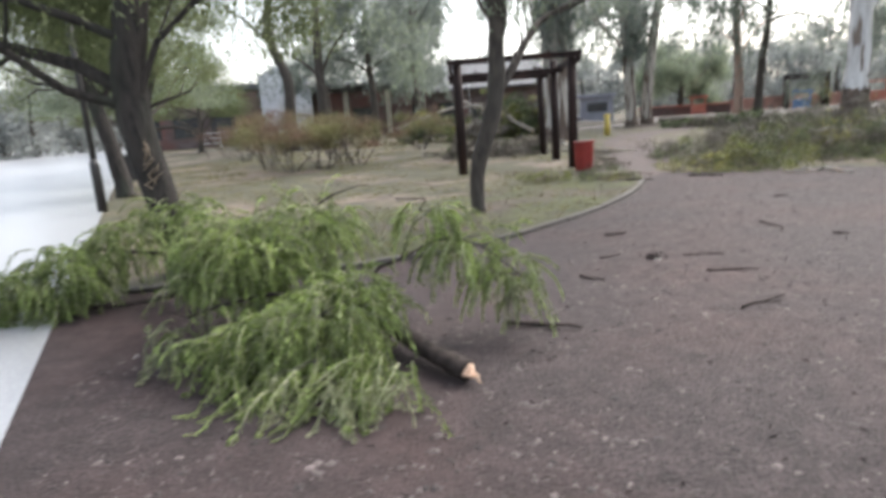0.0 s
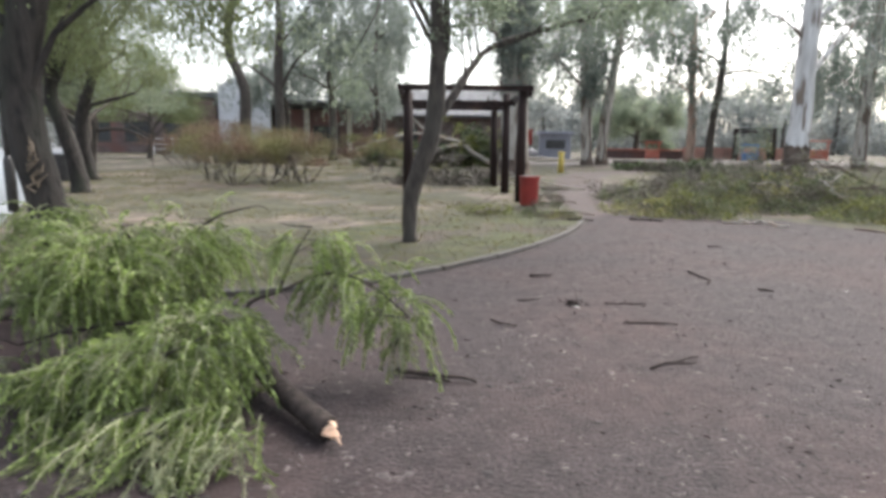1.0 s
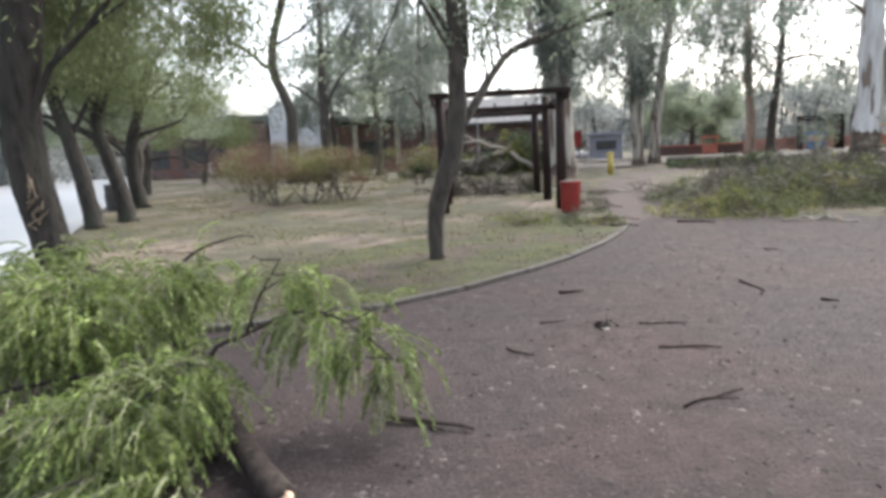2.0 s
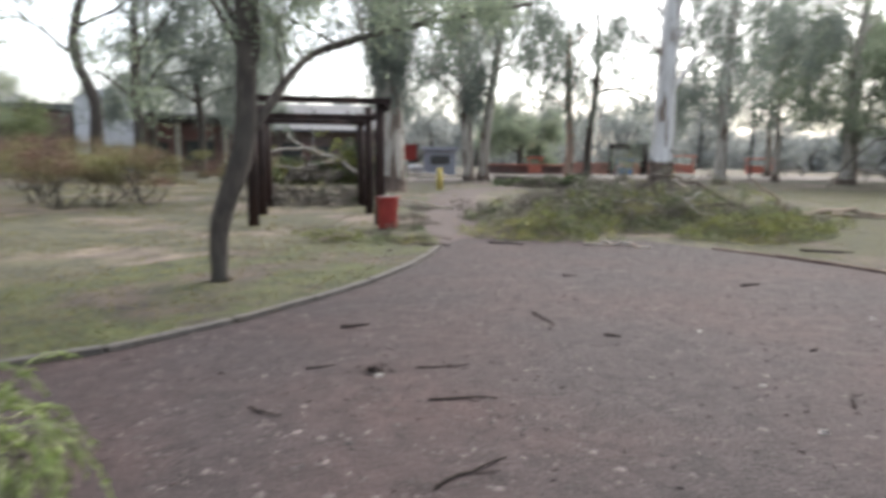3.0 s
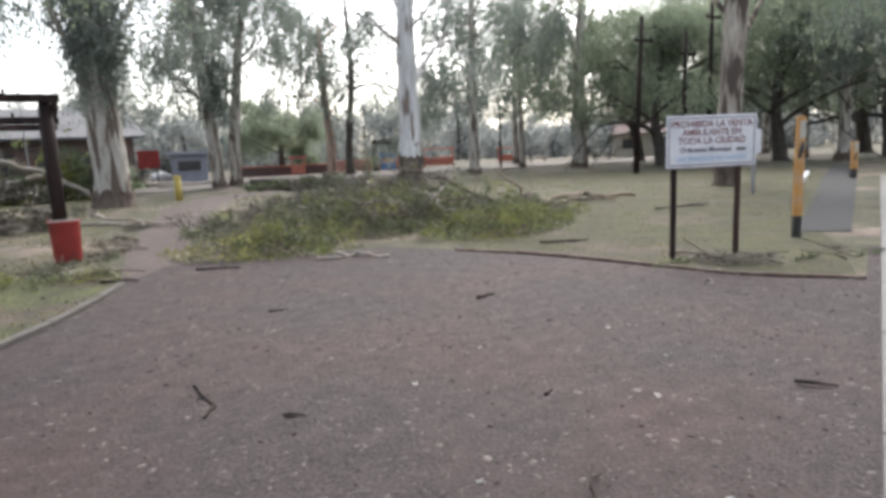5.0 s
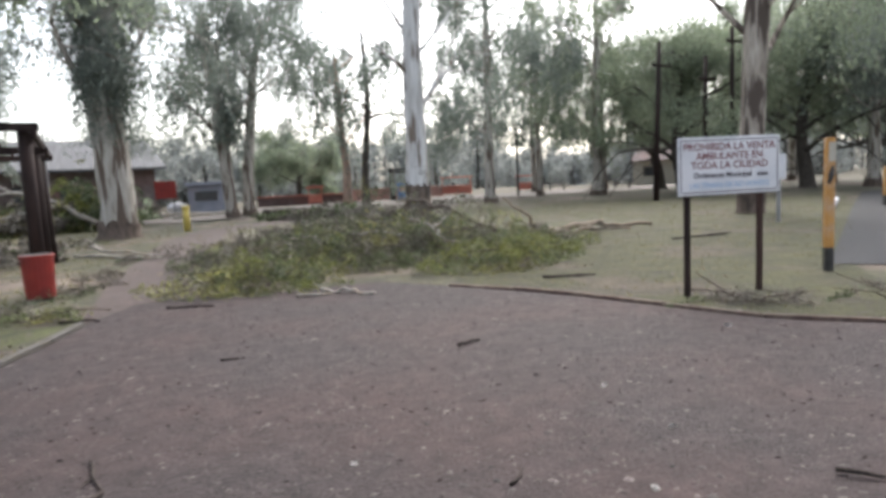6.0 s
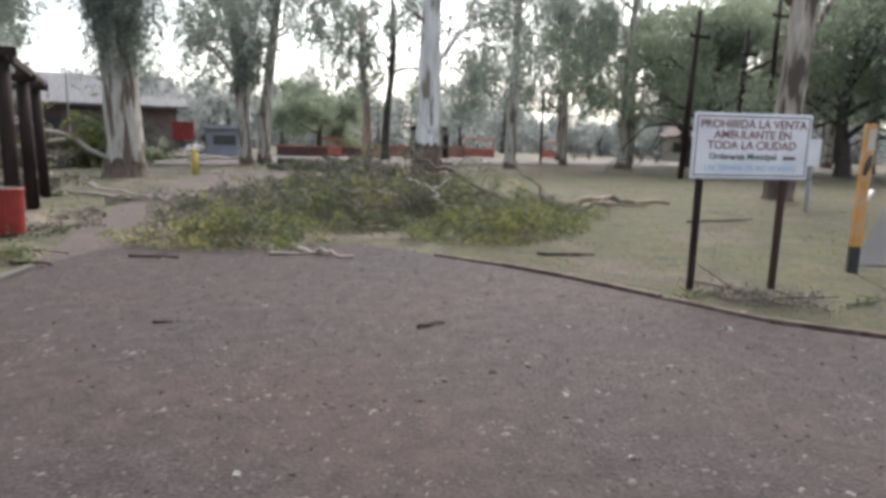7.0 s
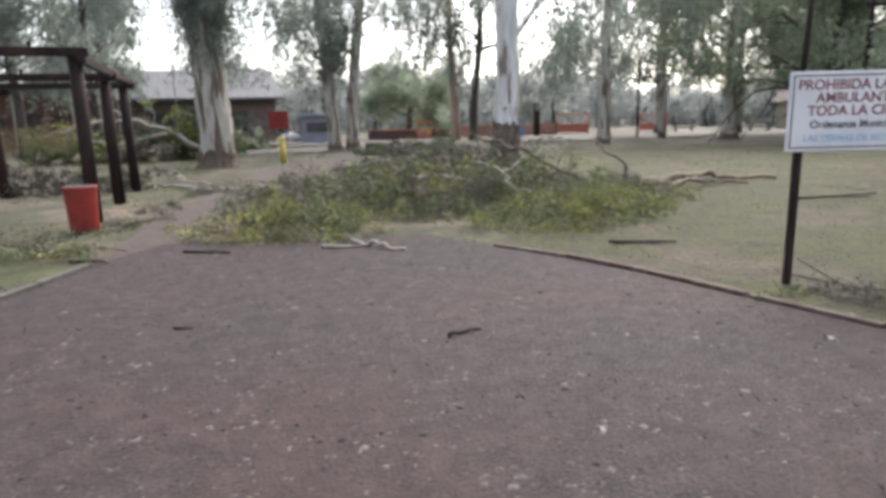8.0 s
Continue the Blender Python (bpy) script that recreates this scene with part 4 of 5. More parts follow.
def fronds(g, gs, rs, roots, length, leaf, pairs=22, droop=0.34):
    """Hanging feathery sprays: a thin stem with leaflets in pairs on both sides."""
    for p, d in roots:
        p, d = Vector(p), Vector(d).normalized()
        n = 7
        ln = length * rs.uniform(0.6, 1.25)
        line = [p]
        for i in range(n):
            d = (d + Vector((rs.normal() * 0.1, rs.normal() * 0.1, -droop))).normalized()
            q = line[-1] + d * (ln / n)
            if q.z < 0.015:
                q.z = 0.015 + rs.uniform(0, 0.02)
            line.append(q)
        gs.tube(line, np.linspace(0.004, 0.0015, len(line)), 3, cap=False)
        arr = np.array([tuple(q) for q in line])
        s = np.repeat(np.linspace(0.1, 0.99, pairs) * n, 2)
        i = np.minimum(s.astype(int), n - 1)
        c = arr[i] + (arr[i + 1] - arr[i]) * (s - i)[:, None]
        t = arr[i + 1] - arr[i]
        t /= np.linalg.norm(t, axis=1)[:, None] + 1e-9
        side = np.cross(t, rs.normal(size=3) * np.array([0.5, 0.5, 0.2]) + np.array([0, 0, 1.0]))
        side /= np.linalg.norm(side, axis=1)[:, None] + 1e-9
        side[1::2] *= -1
        e = 0.6 * t + 0.75 * side + rs.normal(size=t.shape) * 0.16 + np.array([0, 0, -0.25])
        e /= np.linalg.norm(e, axis=1)[:, None]
        w = np.cross(e, t + rs.normal(size=t.shape) * 0.3)
        w /= np.linalg.norm(w, axis=1)[:, None] + 1e-9
        size = leaf[0] * (1.05 - 0.6 * (s / n)[:, None] ** 2) * rs.uniform(0.8, 1.2, (len(c), 1))
        quad = np.stack([c, c + e * size * 0.45 + w * leaf[1] * 0.5, c + e * size, c + e * size * 0.45 - w * leaf[1] * 0.5], axis=1).reshape(-1, 3)
        quad[:, 2] = np.maximum(quad[:, 2], 0.006)
        g.add(quad, np.arange(len(quad)).reshape(-1, 4).tolist())


def broken_branch():
    top = thing("broken_branch", (-0.6, 3.9, 0), "freshly broken branch with feathery green leaves on grit", "branch")
    rs = np.random.RandomState(91)
    o = Vector((-0.6, 3.9, 0))
    loc = lambda p: Vector(p) - o
    log = smooth_line([loc(p) for p in ((0.47, 3.12, 0.075), (0.2, 3.42, 0.1), (-0.15, 3.85, 0.16), (-0.7, 4.5, 0.3), (-1.3, 5.0, 0.42), (-2.1, 5.4, 0.4))], 5)
    part("bough", Geo().tube(log, np.linspace(0.062, 0.045, len(log)), 12, 0.15), M_STICK, top, "dark wet bark", True)
    g = Geo()
    tip, d = log[0], (log[0] - log[2]).normalized()
    for k in range(9):
        a = k * 0.75
        off = Vector((math.cos(a) * 0.03, math.sin(a) * 0.022, math.sin(a) * 0.03)) * (0.4 if k % 3 == 0 else 1.0)
        e = tip + off * 0.6 + d * rs.uniform(0.02, 0.09)
        if k == 0:
            e = tip + d * 0.12 + Vector((0, 0, -0.03))
        g.tube([tip + off * 0.9 - d * 0.02, tip + off * 0.9 + d * 0.015, e], [0.018, 0.012, 0.002], 6)
    part("splintered_end", g, M_SPLINT, top, "pale orange splintered wood")
    side = Geo()
    for line, r in (([(-0.06, 3.82, 0.12), (-0.18, 3.85, 0.46), (0.04, 3.87, 0.58), (0.3, 3.92, 0.68), (0.55, 3.92, 0.62), (0.8, 3.9, 0.42)], 0.013),
                    ([(0.02, 3.87, 0.57), (0.1, 3.92, 0.78), (0.2, 3.98, 0.95)], 0.01),
                    ([(-0.3, 3.95, 0.22), (-0.75, 3.72, 0.4), (-1.1, 3.62, 0.38), (-1.4, 3.6, 0.3)], 0.018),
                    ([(-0.8, 4.6, 0.32), (-0.9, 4.75, 0.7), (-0.75, 4.85, 0.88), (-0.55, 4.95, 0.95)], 0.016),
                    ([(-1.2, 4.9, 0.4), (-1.25, 4.6, 0.75), (-1.1, 4.2, 0.9)], 0.018),
                    ([(-1.9, 5.2, 0.3), (-2.3, 4.98, 0.08), (-3.0, 4.8, 0.05), (-3.5, 4.75, 0.12)], 0.035),
                    ([(-2.1, 5.3, 0.4), (-2.6, 5.15, 0.45), (-3.0, 5.15, 0.5), (-3.3, 5.1, 0.42)], 0.018),
                    ([(-0.3, 3.95, 0.2), (-0.45, 3.5, 0.36), (-0.4, 3.2, 0.28), (-0.35, 2.9, 0.12)], 0.014)):
        pts = smooth_line([loc(p) for p in line], 4)
        part("side_bough", Geo().tube(pts, np.linspace(r, r * 0.35, len(pts)), 7, 0.1), M_STICK, top, smooth=True)
        for i in range(4, len(pts), 2):
            boughs(side, rs, pts[i], (rs.normal() * 0.8, rs.normal() * 0.8, 0.2), rs.uniform(0.15, 0.35), 0.007, 0, [], 0.5, 0.6, 4)
    tagged(part("twigwork", side, M_BARK, top, smooth=True), kind="stuff")
    g, gs, gp = Geo(), Geo(), Geo()
    # leafy clumps: centre, half sizes, sprays, share of pale ones
    for c, r, n, pale in (((-1.12, 3.95, 0.62), (0.36, 0.28, 0.26), 165, 0.06), ((-1.45, 4.4, 0.66), (0.3, 0.3, 0.22), 85, 0.06), ((-0.8, 4.35, 0.66), (0.3, 0.3, 0.22), 66, 0.08),
                          ((-0.4, 3.35, 0.34), (0.34, 0.22, 0.16), 105, 0.12), ((-0.3, 3.65, 0.36), (0.2, 0.16, 0.16), 60, 0.05), ((-0.85, 3.35, 0.25), (0.3, 0.2, 0.1), 60, 0.1),
                          ((-0.85, 4.9, 0.66), (0.34, 0.25, 0.18), 42, 0.1), ((0.2, 3.96, 0.88), (0.14, 0.12, 0.08), 16, 0.1), ((0.45, 3.92, 0.62), (0.22, 0.14, 0.07), 22, 0.15), ((0.72, 3.9, 0.48), (0.15, 0.12, 0.1), 24, 0.15),
                          ((-3.2, 4.85, 0.36), (0.36, 0.28, 0.22), 120, 0.08), ((-3.65, 4.7, 0.24), (0.24, 0.24, 0.12), 60, 0.08), ((-2.8, 5.2, 0.58), (0.3, 0.24, 0.18), 60, 0.1), ((-2.5, 5.65, 0.75), (0.25, 0.25, 0.16), 36, 0.1),
                          ((-1.9, 5.0, 0.5), (0.22, 0.22, 0.16), 40, 0.1), ((-1.42, 3.45, 0.2), (0.16, 0.14, 0.08), 14, 0.8)):
        for k in range(n):
            q = rs.normal(size=3)
            q /= max(0.4, np.linalg.norm(q)) / rs.uniform(0.25, 1.0) ** 0.5
            root = loc((c[0] + q[0] * r[0], c[1] + q[1] * r[1], max(0.06, c[2] + q[2] * r[2])))
            out = Vector((q[0] * 0.9, q[1] * 0.9 - 0.15, 0.35 * q[2] + 0.1)) + Vector(rs.normal(size=3) * 0.25)
            for j in range(2):
                row = [(root + Vector(rs.normal(size=3) * 0.03), out + Vector(rs.normal(size=3) * 0.22))]
                if rs.uniform() < pale:
                    fronds(gp, gs, rs, row, 0.36, (0.045, 0.012), 15, 0.42)
                else:
                    fronds(g, gs, rs, row, 0.36, (0.056, 0.0115), 19, 0.22 + 0.3 * rs.uniform())
    # sprays pressed on the ground in front
    rows = []
    for k in range(110):
        u = rs.uniform(0, 1)
        a, b = Vector((-0.85, 3.2, 0.1)), Vector((0.12, 2.95, 0.1))
        q = a.lerp(b, u) + Vector((rs.normal() * 0.12, rs.normal() * 0.14, rs.uniform(0, 0.12)))
        rows.append((q - o, (rs.normal() * 0.5 - 0.1, -1, rs.uniform(-0.2, 0.4))))
    fronds(g, gs, rs, rows[:80], 0.46, (0.05, 0.0105), 22, 0.2)
    fronds(gp, gs, rs, rows[80:], 0.46, (0.045, 0.012), 16, 0.2)
    tuft = [(loc((rs.normal() * 0.1 - 0.12, 2.85 + rs.normal() * 0.08, 0.12)), (rs.normal() * 0.7, -1, 0.2)) for k in range(15)]
    fronds(gp, gs, rs, tuft, 0.4, (0.045, 0.012), 16, 0.2)
    tagged(part("stalkwork", gs, M_LEAF_P, top), kind="stuff")
    part("leaves", g, M_LEAF_W, top, "fresh green leaflets")
    part("pale_leaves", gp, M_LEAF_P, top, "pale undersides and dry seed sprays")
    return top


broken_branch()


def heap(at, label, outline, count, height, leaf=M_LEAF_H, size=(0.1, 0.028), twigs=30, seed=1, dry=0.2, front=0.0):
    """A heap of cut branches: leafy sprays over an ellipse list (x, y, rx, ry, height)."""
    top = thing("branch_heap", at, label, "branches", "heaps of fallen branches")
    rs = np.random.RandomState(seed)
    pts = []
    gt = Geo()
    for x, y, rx, ry, h in outline:
        n = int(count * rx * ry)
        a, r = rs.uniform(0, math.tau, n), np.sqrt(rs.uniform(0, 1, n))
        px, py = x + np.cos(a) * r * rx, y + np.sin(a) * r * ry
        lump = np.array([noise.noise(Vector((u * 1.1, v * 1.1, 0.3))) + 0.7 * noise.noise(Vector((u * 3.1, v * 3.1, 4.3))) for u, v in zip(px, py)])
        pz = np.maximum(0.03, h * (1 - r ** 2.2) * rs.uniform(0.35, 1.0, n) * (0.8 + 2.3 * lump))
        pts.append(np.stack([px, py, pz], axis=1))
        for k in range(max(3, int(twigs * rx * ry / 4))):
            b = rs.uniform(0, math.tau)
            q = Vector((x + math.cos(b) * rx * rs.uniform(0, 0.9), y + math.sin(b) * ry * rs.uniform(0, 0.9), rs.uniform(0.05, h * 0.8)))
            e = Vector((rs.normal(), rs.normal(), rs.uniform(-0.1, 0.5))).normalized() * rs.uniform(0.5, 1.4)
            gt.tube([q - e * 0.5 + Vector((0, 0, 0.02)), q + Vector(rs.normal(size=3) * 0.05), q + e * 0.5], [0.013, 0.009, 0.004], 5)
    pts = np.concatenate(pts)
    pts = pts[rs.uniform(size=len(pts)) < 0.5]
    c = np.repeat(pts, 18, axis=0)
    c = c + rs.normal(size=c.shape) * np.array([0.11, 0.11, 0.05])
    c[:, 2] = np.maximum(c[:, 2], 0.02)
    pick = rs.uniform(size=len(c)) < dry + front * np.clip(c[:, 1] * 0.3, -0.2, 0.7)
    bins = {0: [c[~pick]], 1: [], 2: [], 3: [c[pick]]}
    # arching sprays, each of one colour
    for x, y, rx, ry, h in outline:
        for k in range(int(17 * rx * ry) + 2):
            b, r = rs.uniform(0, math.tau), math.sqrt(rs.uniform(0, 1))
            q = np.array([x + math.cos(b) * r * rx, y + math.sin(b) * r * ry, h * (1 - r ** 2) * rs.uniform(0.3, 0.9)])
            e = rs.uniform(0, math.tau)
            rise = rs.uniform(0.2, 1.0) * min(1.0, h / 0.15)
            ln = rs.uniform(0.35, 0.95) * (size[0] / 0.1) ** 0.5
            u = np.linspace(0, 1, 90)[:, None]
            arc = q + np.array([math.cos(e), math.sin(e), 0]) * ln * u + np.array([0, 0, 1.0]) * ((0.12 + 0.55 * h) * rise * np.sin(u * 2.5))
            arc = arc + rs.normal(size=arc.shape) * 0.05 * (1.2 - 0.7 * u) * (size[0] / 0.1) ** 0.5
            arc[:, 2] = np.maximum(arc[:, 2], 0.02)
            v = 1.3 * noise.noise(Vector((q[0] * 0.75, q[1] * 0.75, seed))) + rs.normal() * 0.13 + front * (0.35 - 0.28 * max(q[1], 0.0))
            bins[1 if v > 0.36 else 2 if v > 0.04 else 0 if v > -0.2 else 3].append(arc)
            gt.tube([Vector(arc[0]), Vector(q + (arc[45] - q) * 0.9), Vector(arc[80])], [0.01, 0.007, 0.003], 4)
    for key, (nm, m, lab) in enumerate((("leaves", leaf, ""), ("yellow_leaves", M_LEAF_Y if leaf is M_LEAF_H else leaf, "yellow-green leaves"), ("dark_leaves", M_LEAF_K, "dark green leaves"), ("dry_leaves", M_LEAF_B, "brown withered leaves"))):
        if bins[key]:
            part(nm, Geo().leaves(np.concatenate(bins[key]), size[0], size[1], 0.1, seed + key), m, top, lab)
    tagged(part("twigwork", gt, M_TWIGB, top), kind="stuff")
    return top


heap((7.6, 13.4, 0), "long heap of fallen eucalyptus branches beside the yard", [(-2.3, 0.2, 1.2, 0.9, 0.33), (-1.7, -0.4, 0.95, 0.6, 0.4), (0.3, 0.6, 0.8, 0.5, 0.22), (1.9, -0.5, 1.4, 0.9, 0.4), (2.9, 0.1, 1.2, 0.9, 0.35), (-1.2, 1.5, 1.5, 1.0, 0.72), (0.6, 1.7, 1.6, 1.0, 0.82), (2.4, 1.5, 1.5, 1.1, 0.68), (3.9, 1.2, 1.4, 1.0, 0.38), (-1.6, 3.2, 1.5, 1.4, 0.42), (0.4, 3.4, 1.7, 1.3, 0.55), (2.2, 3.0, 1.3, 1.1, 0.45)], 230, 0.7, seed=101, dry=0.2, twigs=22, size=(0.1, 0.016), front=0.6)
heap((5.6, 15.2, 0), "clump of fresh bright green leaves beside the footpath", [(0, 0, 0.42, 0.3, 0.4), (0.5, 0.2, 0.35, 0.3, 0.3)], 120, 0.3, M_LEAF_W, (0.09, 0.02), 6, 111, 0.0)
heap((8.9, 17.6, 0), "grey withered brushwood behind the green heap", [(0, 0, 1.6, 1.2, 1.0), (1.6, 0.6, 1.2, 1.0, 0.9), (-1.5, 0.4, 1.2, 1.0, 0.6)], 70, 0.9, M_LEAF_B, (0.14, 0.025), 120, 107, 0.4)
heap((2.2, 12.9, 0), "low heap of green cuttings before the red bin", [(-0.5, 0.1, 0.6, 0.35, 0.12), (0.3, 0.15, 0.6, 0.4, 0.16), (0.8, -0.2, 0.4, 0.3, 0.1)], 130, 0.3, size=(0.08, 0.016), seed=102, dry=0.5)
heap((0.5, 21.6, 0), "dark heap of branches under the pergola", [(-0.8, 0, 1.2, 0.8, 0.42), (0.7, 0.2, 1.1, 0.8, 0.45)], 70, 0.8, M_LEAF_B, (0.16, 0.05), 40, 103, 0.5)
heap((2.6, 45.0, 0), "dark leafy branches lying by the far path", [(-0.5, 0, 2.0, 1.2, 1.1), (1.4, 0.3, 1.2, 1.0, 0.6)], 40, 1.0, M_LEAF_D, (0.3, 0.1), 20, 104, 0.2)
heap((12.2, 33.0, 0), "withered branches lying on the sandy ground", [(0, 0, 1.6, 1.0, 0.5), (-1.8, 1.0, 1.0, 0.8, 0.35)], 50, 0.5, M_LEAF_B, (0.22, 0.07), 20, 105, 0.5)


def bare_branch(name, at, lines, material, label):
    """A bare fallen branch of several crooked tubes; rows (points, radius)."""
    top = thing(name, at, label, "branch")
    rs = np.random.RandomState(int(abs(at[0] * 10 + at[1])))
    for pts, r in lines:
        p = smooth_line(ragged(rs, pts, 0.025 if r < 0.05 else 0.04), 3)
        part("limb", Geo().tube(p, np.linspace(r, r * 0.45, len(p)), 8, 0.12), material, top, smooth=True)
    return top


bare_branch("fallen_limb", (3.6, 20.5, 0), [([(-0.9, 2.2, 0.2), (-0.2, 0.9, 0.12), (0.8, -1.1, 0.06)], 0.045), ([(-0.7, 0.8, 0.06), (0.2, -0.4, 0.06), (1.0, -1.4, 0.06)], 0.04), ([(-0.6, 2.0, 0.16), (-1.0, 2.6, 0.4)], 0.035), ([(-1.2, 1.5, 0.06), (0.1, 0.2, 0.09)], 0.035), ([(-1.0, 1.0, 0.05), (0.2, 0.4, 0.06), (0.9, -0.6, 0.05)], 0.03)], M_TWIG, "pale stripped limbs lying beside the footpath")
bare_branch("fallen_limb", (10.2, 14.8, 0), [([(1.1, 0.4, 0.25), (0.5, 0.6, 0.5), (-0.1, 1.2, 0.95), (-0.7, 2.2, 1.15)], 0.055), ([(1.1, 0.4, 0.25), (1.15, 0.1, 0.15), (1.35, -0.3, 0.05)], 0.045), ([(0.6, 0.55, 0.45), (0.1, 0.3, 0.5), (-0.5, 0.2, 0.45)], 0.035)], M_TWIGB, "grey-brown crooked limb propped up out of the heap")
bare_branch("fallen_limb", (9.2, 14.9, 0), [([(-0.2, 0.5, 0.75), (0.1, 0.1, 0.6), (0.15, -0.3, 0.4), (0.4, -0.6, 0.3)], 0.03), ([(0.1, 0.1, 0.6), (0.4, 0.2, 0.72), (0.7, 0.5, 0.8)], 0.022), ([(-1.6, 0.3, 0.62), (-1.1, 0.0, 0.6), (-0.5, -0.1, 0.5)], 0.028), ([(-2.6, 0.6, 0.55), (-2.3, 0.2, 0.6), (-2.2, -0.2, 0.45)], 0.025)], M_TWIG, "pale bare twigs sticking out of the heap")
bare_branch("fallen_limb", (13.9, 16.2, 0), [([(-1.0, 0.2, 0.1), (0.2, 0.3, 0.2), (1.2, 0.1, 0.15), (2.2, -0.2, 0.1)], 0.09), ([(-1.0, 0.2, 0.1), (-1.2, 0.6, 0.6), (-1.6, 1.0, 1.0)], 0.05), ([(-0.9, 0.0, 0.07), (0.3, -0.3, 0.12), (1.3, -0.4, 0.07)], 0.06), ([(-0.8, -0.4, 0.05), (0.4, -0.1, 0.25), (1.0, 0.3, 0.3)], 0.04), ([(-1.1, 0.5, 0.05), (-0.2, 0.7, 0.12), (0.9, 0.6, 0.07)], 0.05)], M_TAN, "broken limb with raw tan wood on the grass")
bare_branch("fallen_tree", (-1.6, 36.0, 0), [([(4.0, 0, 0.2), (2.2, 0.2, 1.4), (0.6, 0.3, 1.9), (-1.4, 0, 1.7)], 0.13), ([(0.8, 0.3, 1.8), (0.0, 0.5, 2.3), (-0.3, 0.6, 2.7)], 0.07), ([(2.2, 0, 1.2), (0.2, -0.2, 0.8), (-2.0, -0.3, 1.2)], 0.1), ([(1.4, 0, 0.9), (-0.5, 0, 0.35), (-2.6, 0, 0.5)], 0.09), ([(-1.0, 0, 1.7), (-2.6, 0.1, 1.4), (-3.8, 0, 0.9)], 0.07)], M_TWIG, "fallen tree with bleached bare limbs behind the pergola")
heap((1.3, 38.2, 0), "yellow-green foliage of the toppled tree top", [(0, 0, 1.1, 0.9, 2.3), (0.9, 0.3, 0.8, 0.8, 1.6)], 60, 2.0, M_LEAF_Y, (0.22, 0.07), 6, 108, 0.05)
heap((-2.0, 36.6, 0), "green foliage of the fallen tree behind the pergola", [(-1.0, 0, 2.2, 1.2, 1.2), (1.8, 0.3, 1.6, 1.2, 1.5), (4.2, 0.5, 1.3, 1.2, 1.9)], 45, 1.2, M_LEAF_H, (0.26, 0.08), 10, 106, 0.15)
bare_branch("fallen_limb", (11.6, 40.8, 0), [([(-1.2, 0.2, 0.2), (0.2, 0, 0.24), (1.4, -0.2, 0.18)], 0.2)], M_BARK, "dark sawn log lying on the sandy path")
bare_branch("fallen_limb", (6.6, 43.5, 0), [([(-1.6, 0.2, 0.35), (0.4, 0.1, 0.3), (3.0, -0.3, 0.12)], 0.14), ([(-1.0, -0.3, 0.12), (1.0, -0.2, 0.2), (2.6, 0.1, 0.4)], 0.1)], M_TWIG, "pale logs lying by the far path")

# ---- shrubs ----


def shrub(at, k, seed):
    top = thing("shrub", at, "thin-stemmed shrub with reddish and olive leaves", "shrub", "shrubs on the grass")
    rs = np.random.RandomState(seed)
    ends = []
    for i in range(6):
        g = Geo()
        a = i * 1.05 + rs.uniform(0, 0.5)
        boughs(g, rs, (math.cos(a) * 0.15, math.sin(a) * 0.15, -0.03), (math.cos(a) * 0.75, math.sin(a) * 0.75, 1), 1.25 * k, 0.026, 2, ends, 0.0, 0.45, 5)
        part("stem", g, M_BARK, top, smooth=True)
    at_leaf = cluster(rs, ends, 95, (0.3, 0.3, 0.14))
    part("leaves", Geo().leaves(at_leaf[at_leaf[:, 2] > 0.75 * k], 0.07, 0.026, 0.2, seed), M_SHRUB, top)
    return top


for x, y, k, sd in ((-6.3, 20.2, 0.85, 201), (-4.4, 21.6, 0.85, 202), (-5.4, 20.8, 0.8, 209), (-7.9, 22.4, 0.75, 203), (-5.3, 23.2, 0.8, 204), (-9.2, 25.5, 0.9, 205), (-6.6, 26.5, 0.9, 206), (-11.5, 29.0, 0.9, 207), (-3.2, 30, 0.8, 208)):
    shrub((x, y, 0), k, sd)

# ---- buildings and far things ----


def wall_with_windows(top, x0, x1, y, h, wall, windows, thick=0.3, name="wall"):
    """A wall with real openings: piers, sills and lintels round rows (x0, x1, z0, z1)."""
    xs = [x0]
    for a, b, lo, hi in windows:
        part(name, Geo().box((xs[-1], y, -0.1), (a, y + thick, h)), wall, top)
        part("sill_wall", Geo().box((a, y, -0.1), (b, y + thick, lo)), wall, top)
        part("lintel", Geo().box((a, y, hi), (b, y + thick, h)), wall, top)
        xs.append(b)
    part(name, Geo().box((xs[-1], y, -0.1), (x1, y + thick, h)), wall, top)
    for a, b, lo, hi in windows:
        win = part("window", Geo().box((a, y + 0.12, lo), (b, y + 0.16, hi)), M_GLASS, top)
        f = Geo()
        for p, q in (((a, lo), (b, lo + 0.08)), ((a, hi - 0.08), (b, hi)), ((a, lo + 0.08), (a + 0.08, hi - 0.08)), ((b - 0.08, lo + 0.08), (b, hi - 0.08)), (((a + b) / 2 - 0.04, lo + 0.08), ((a + b) / 2 + 0.04, hi - 0.08))):
            f.box((p[0], y + 0.06, p[1]), (q[0], y + 0.118, q[1]))
        part("window_frame", f, M_KERB, win)


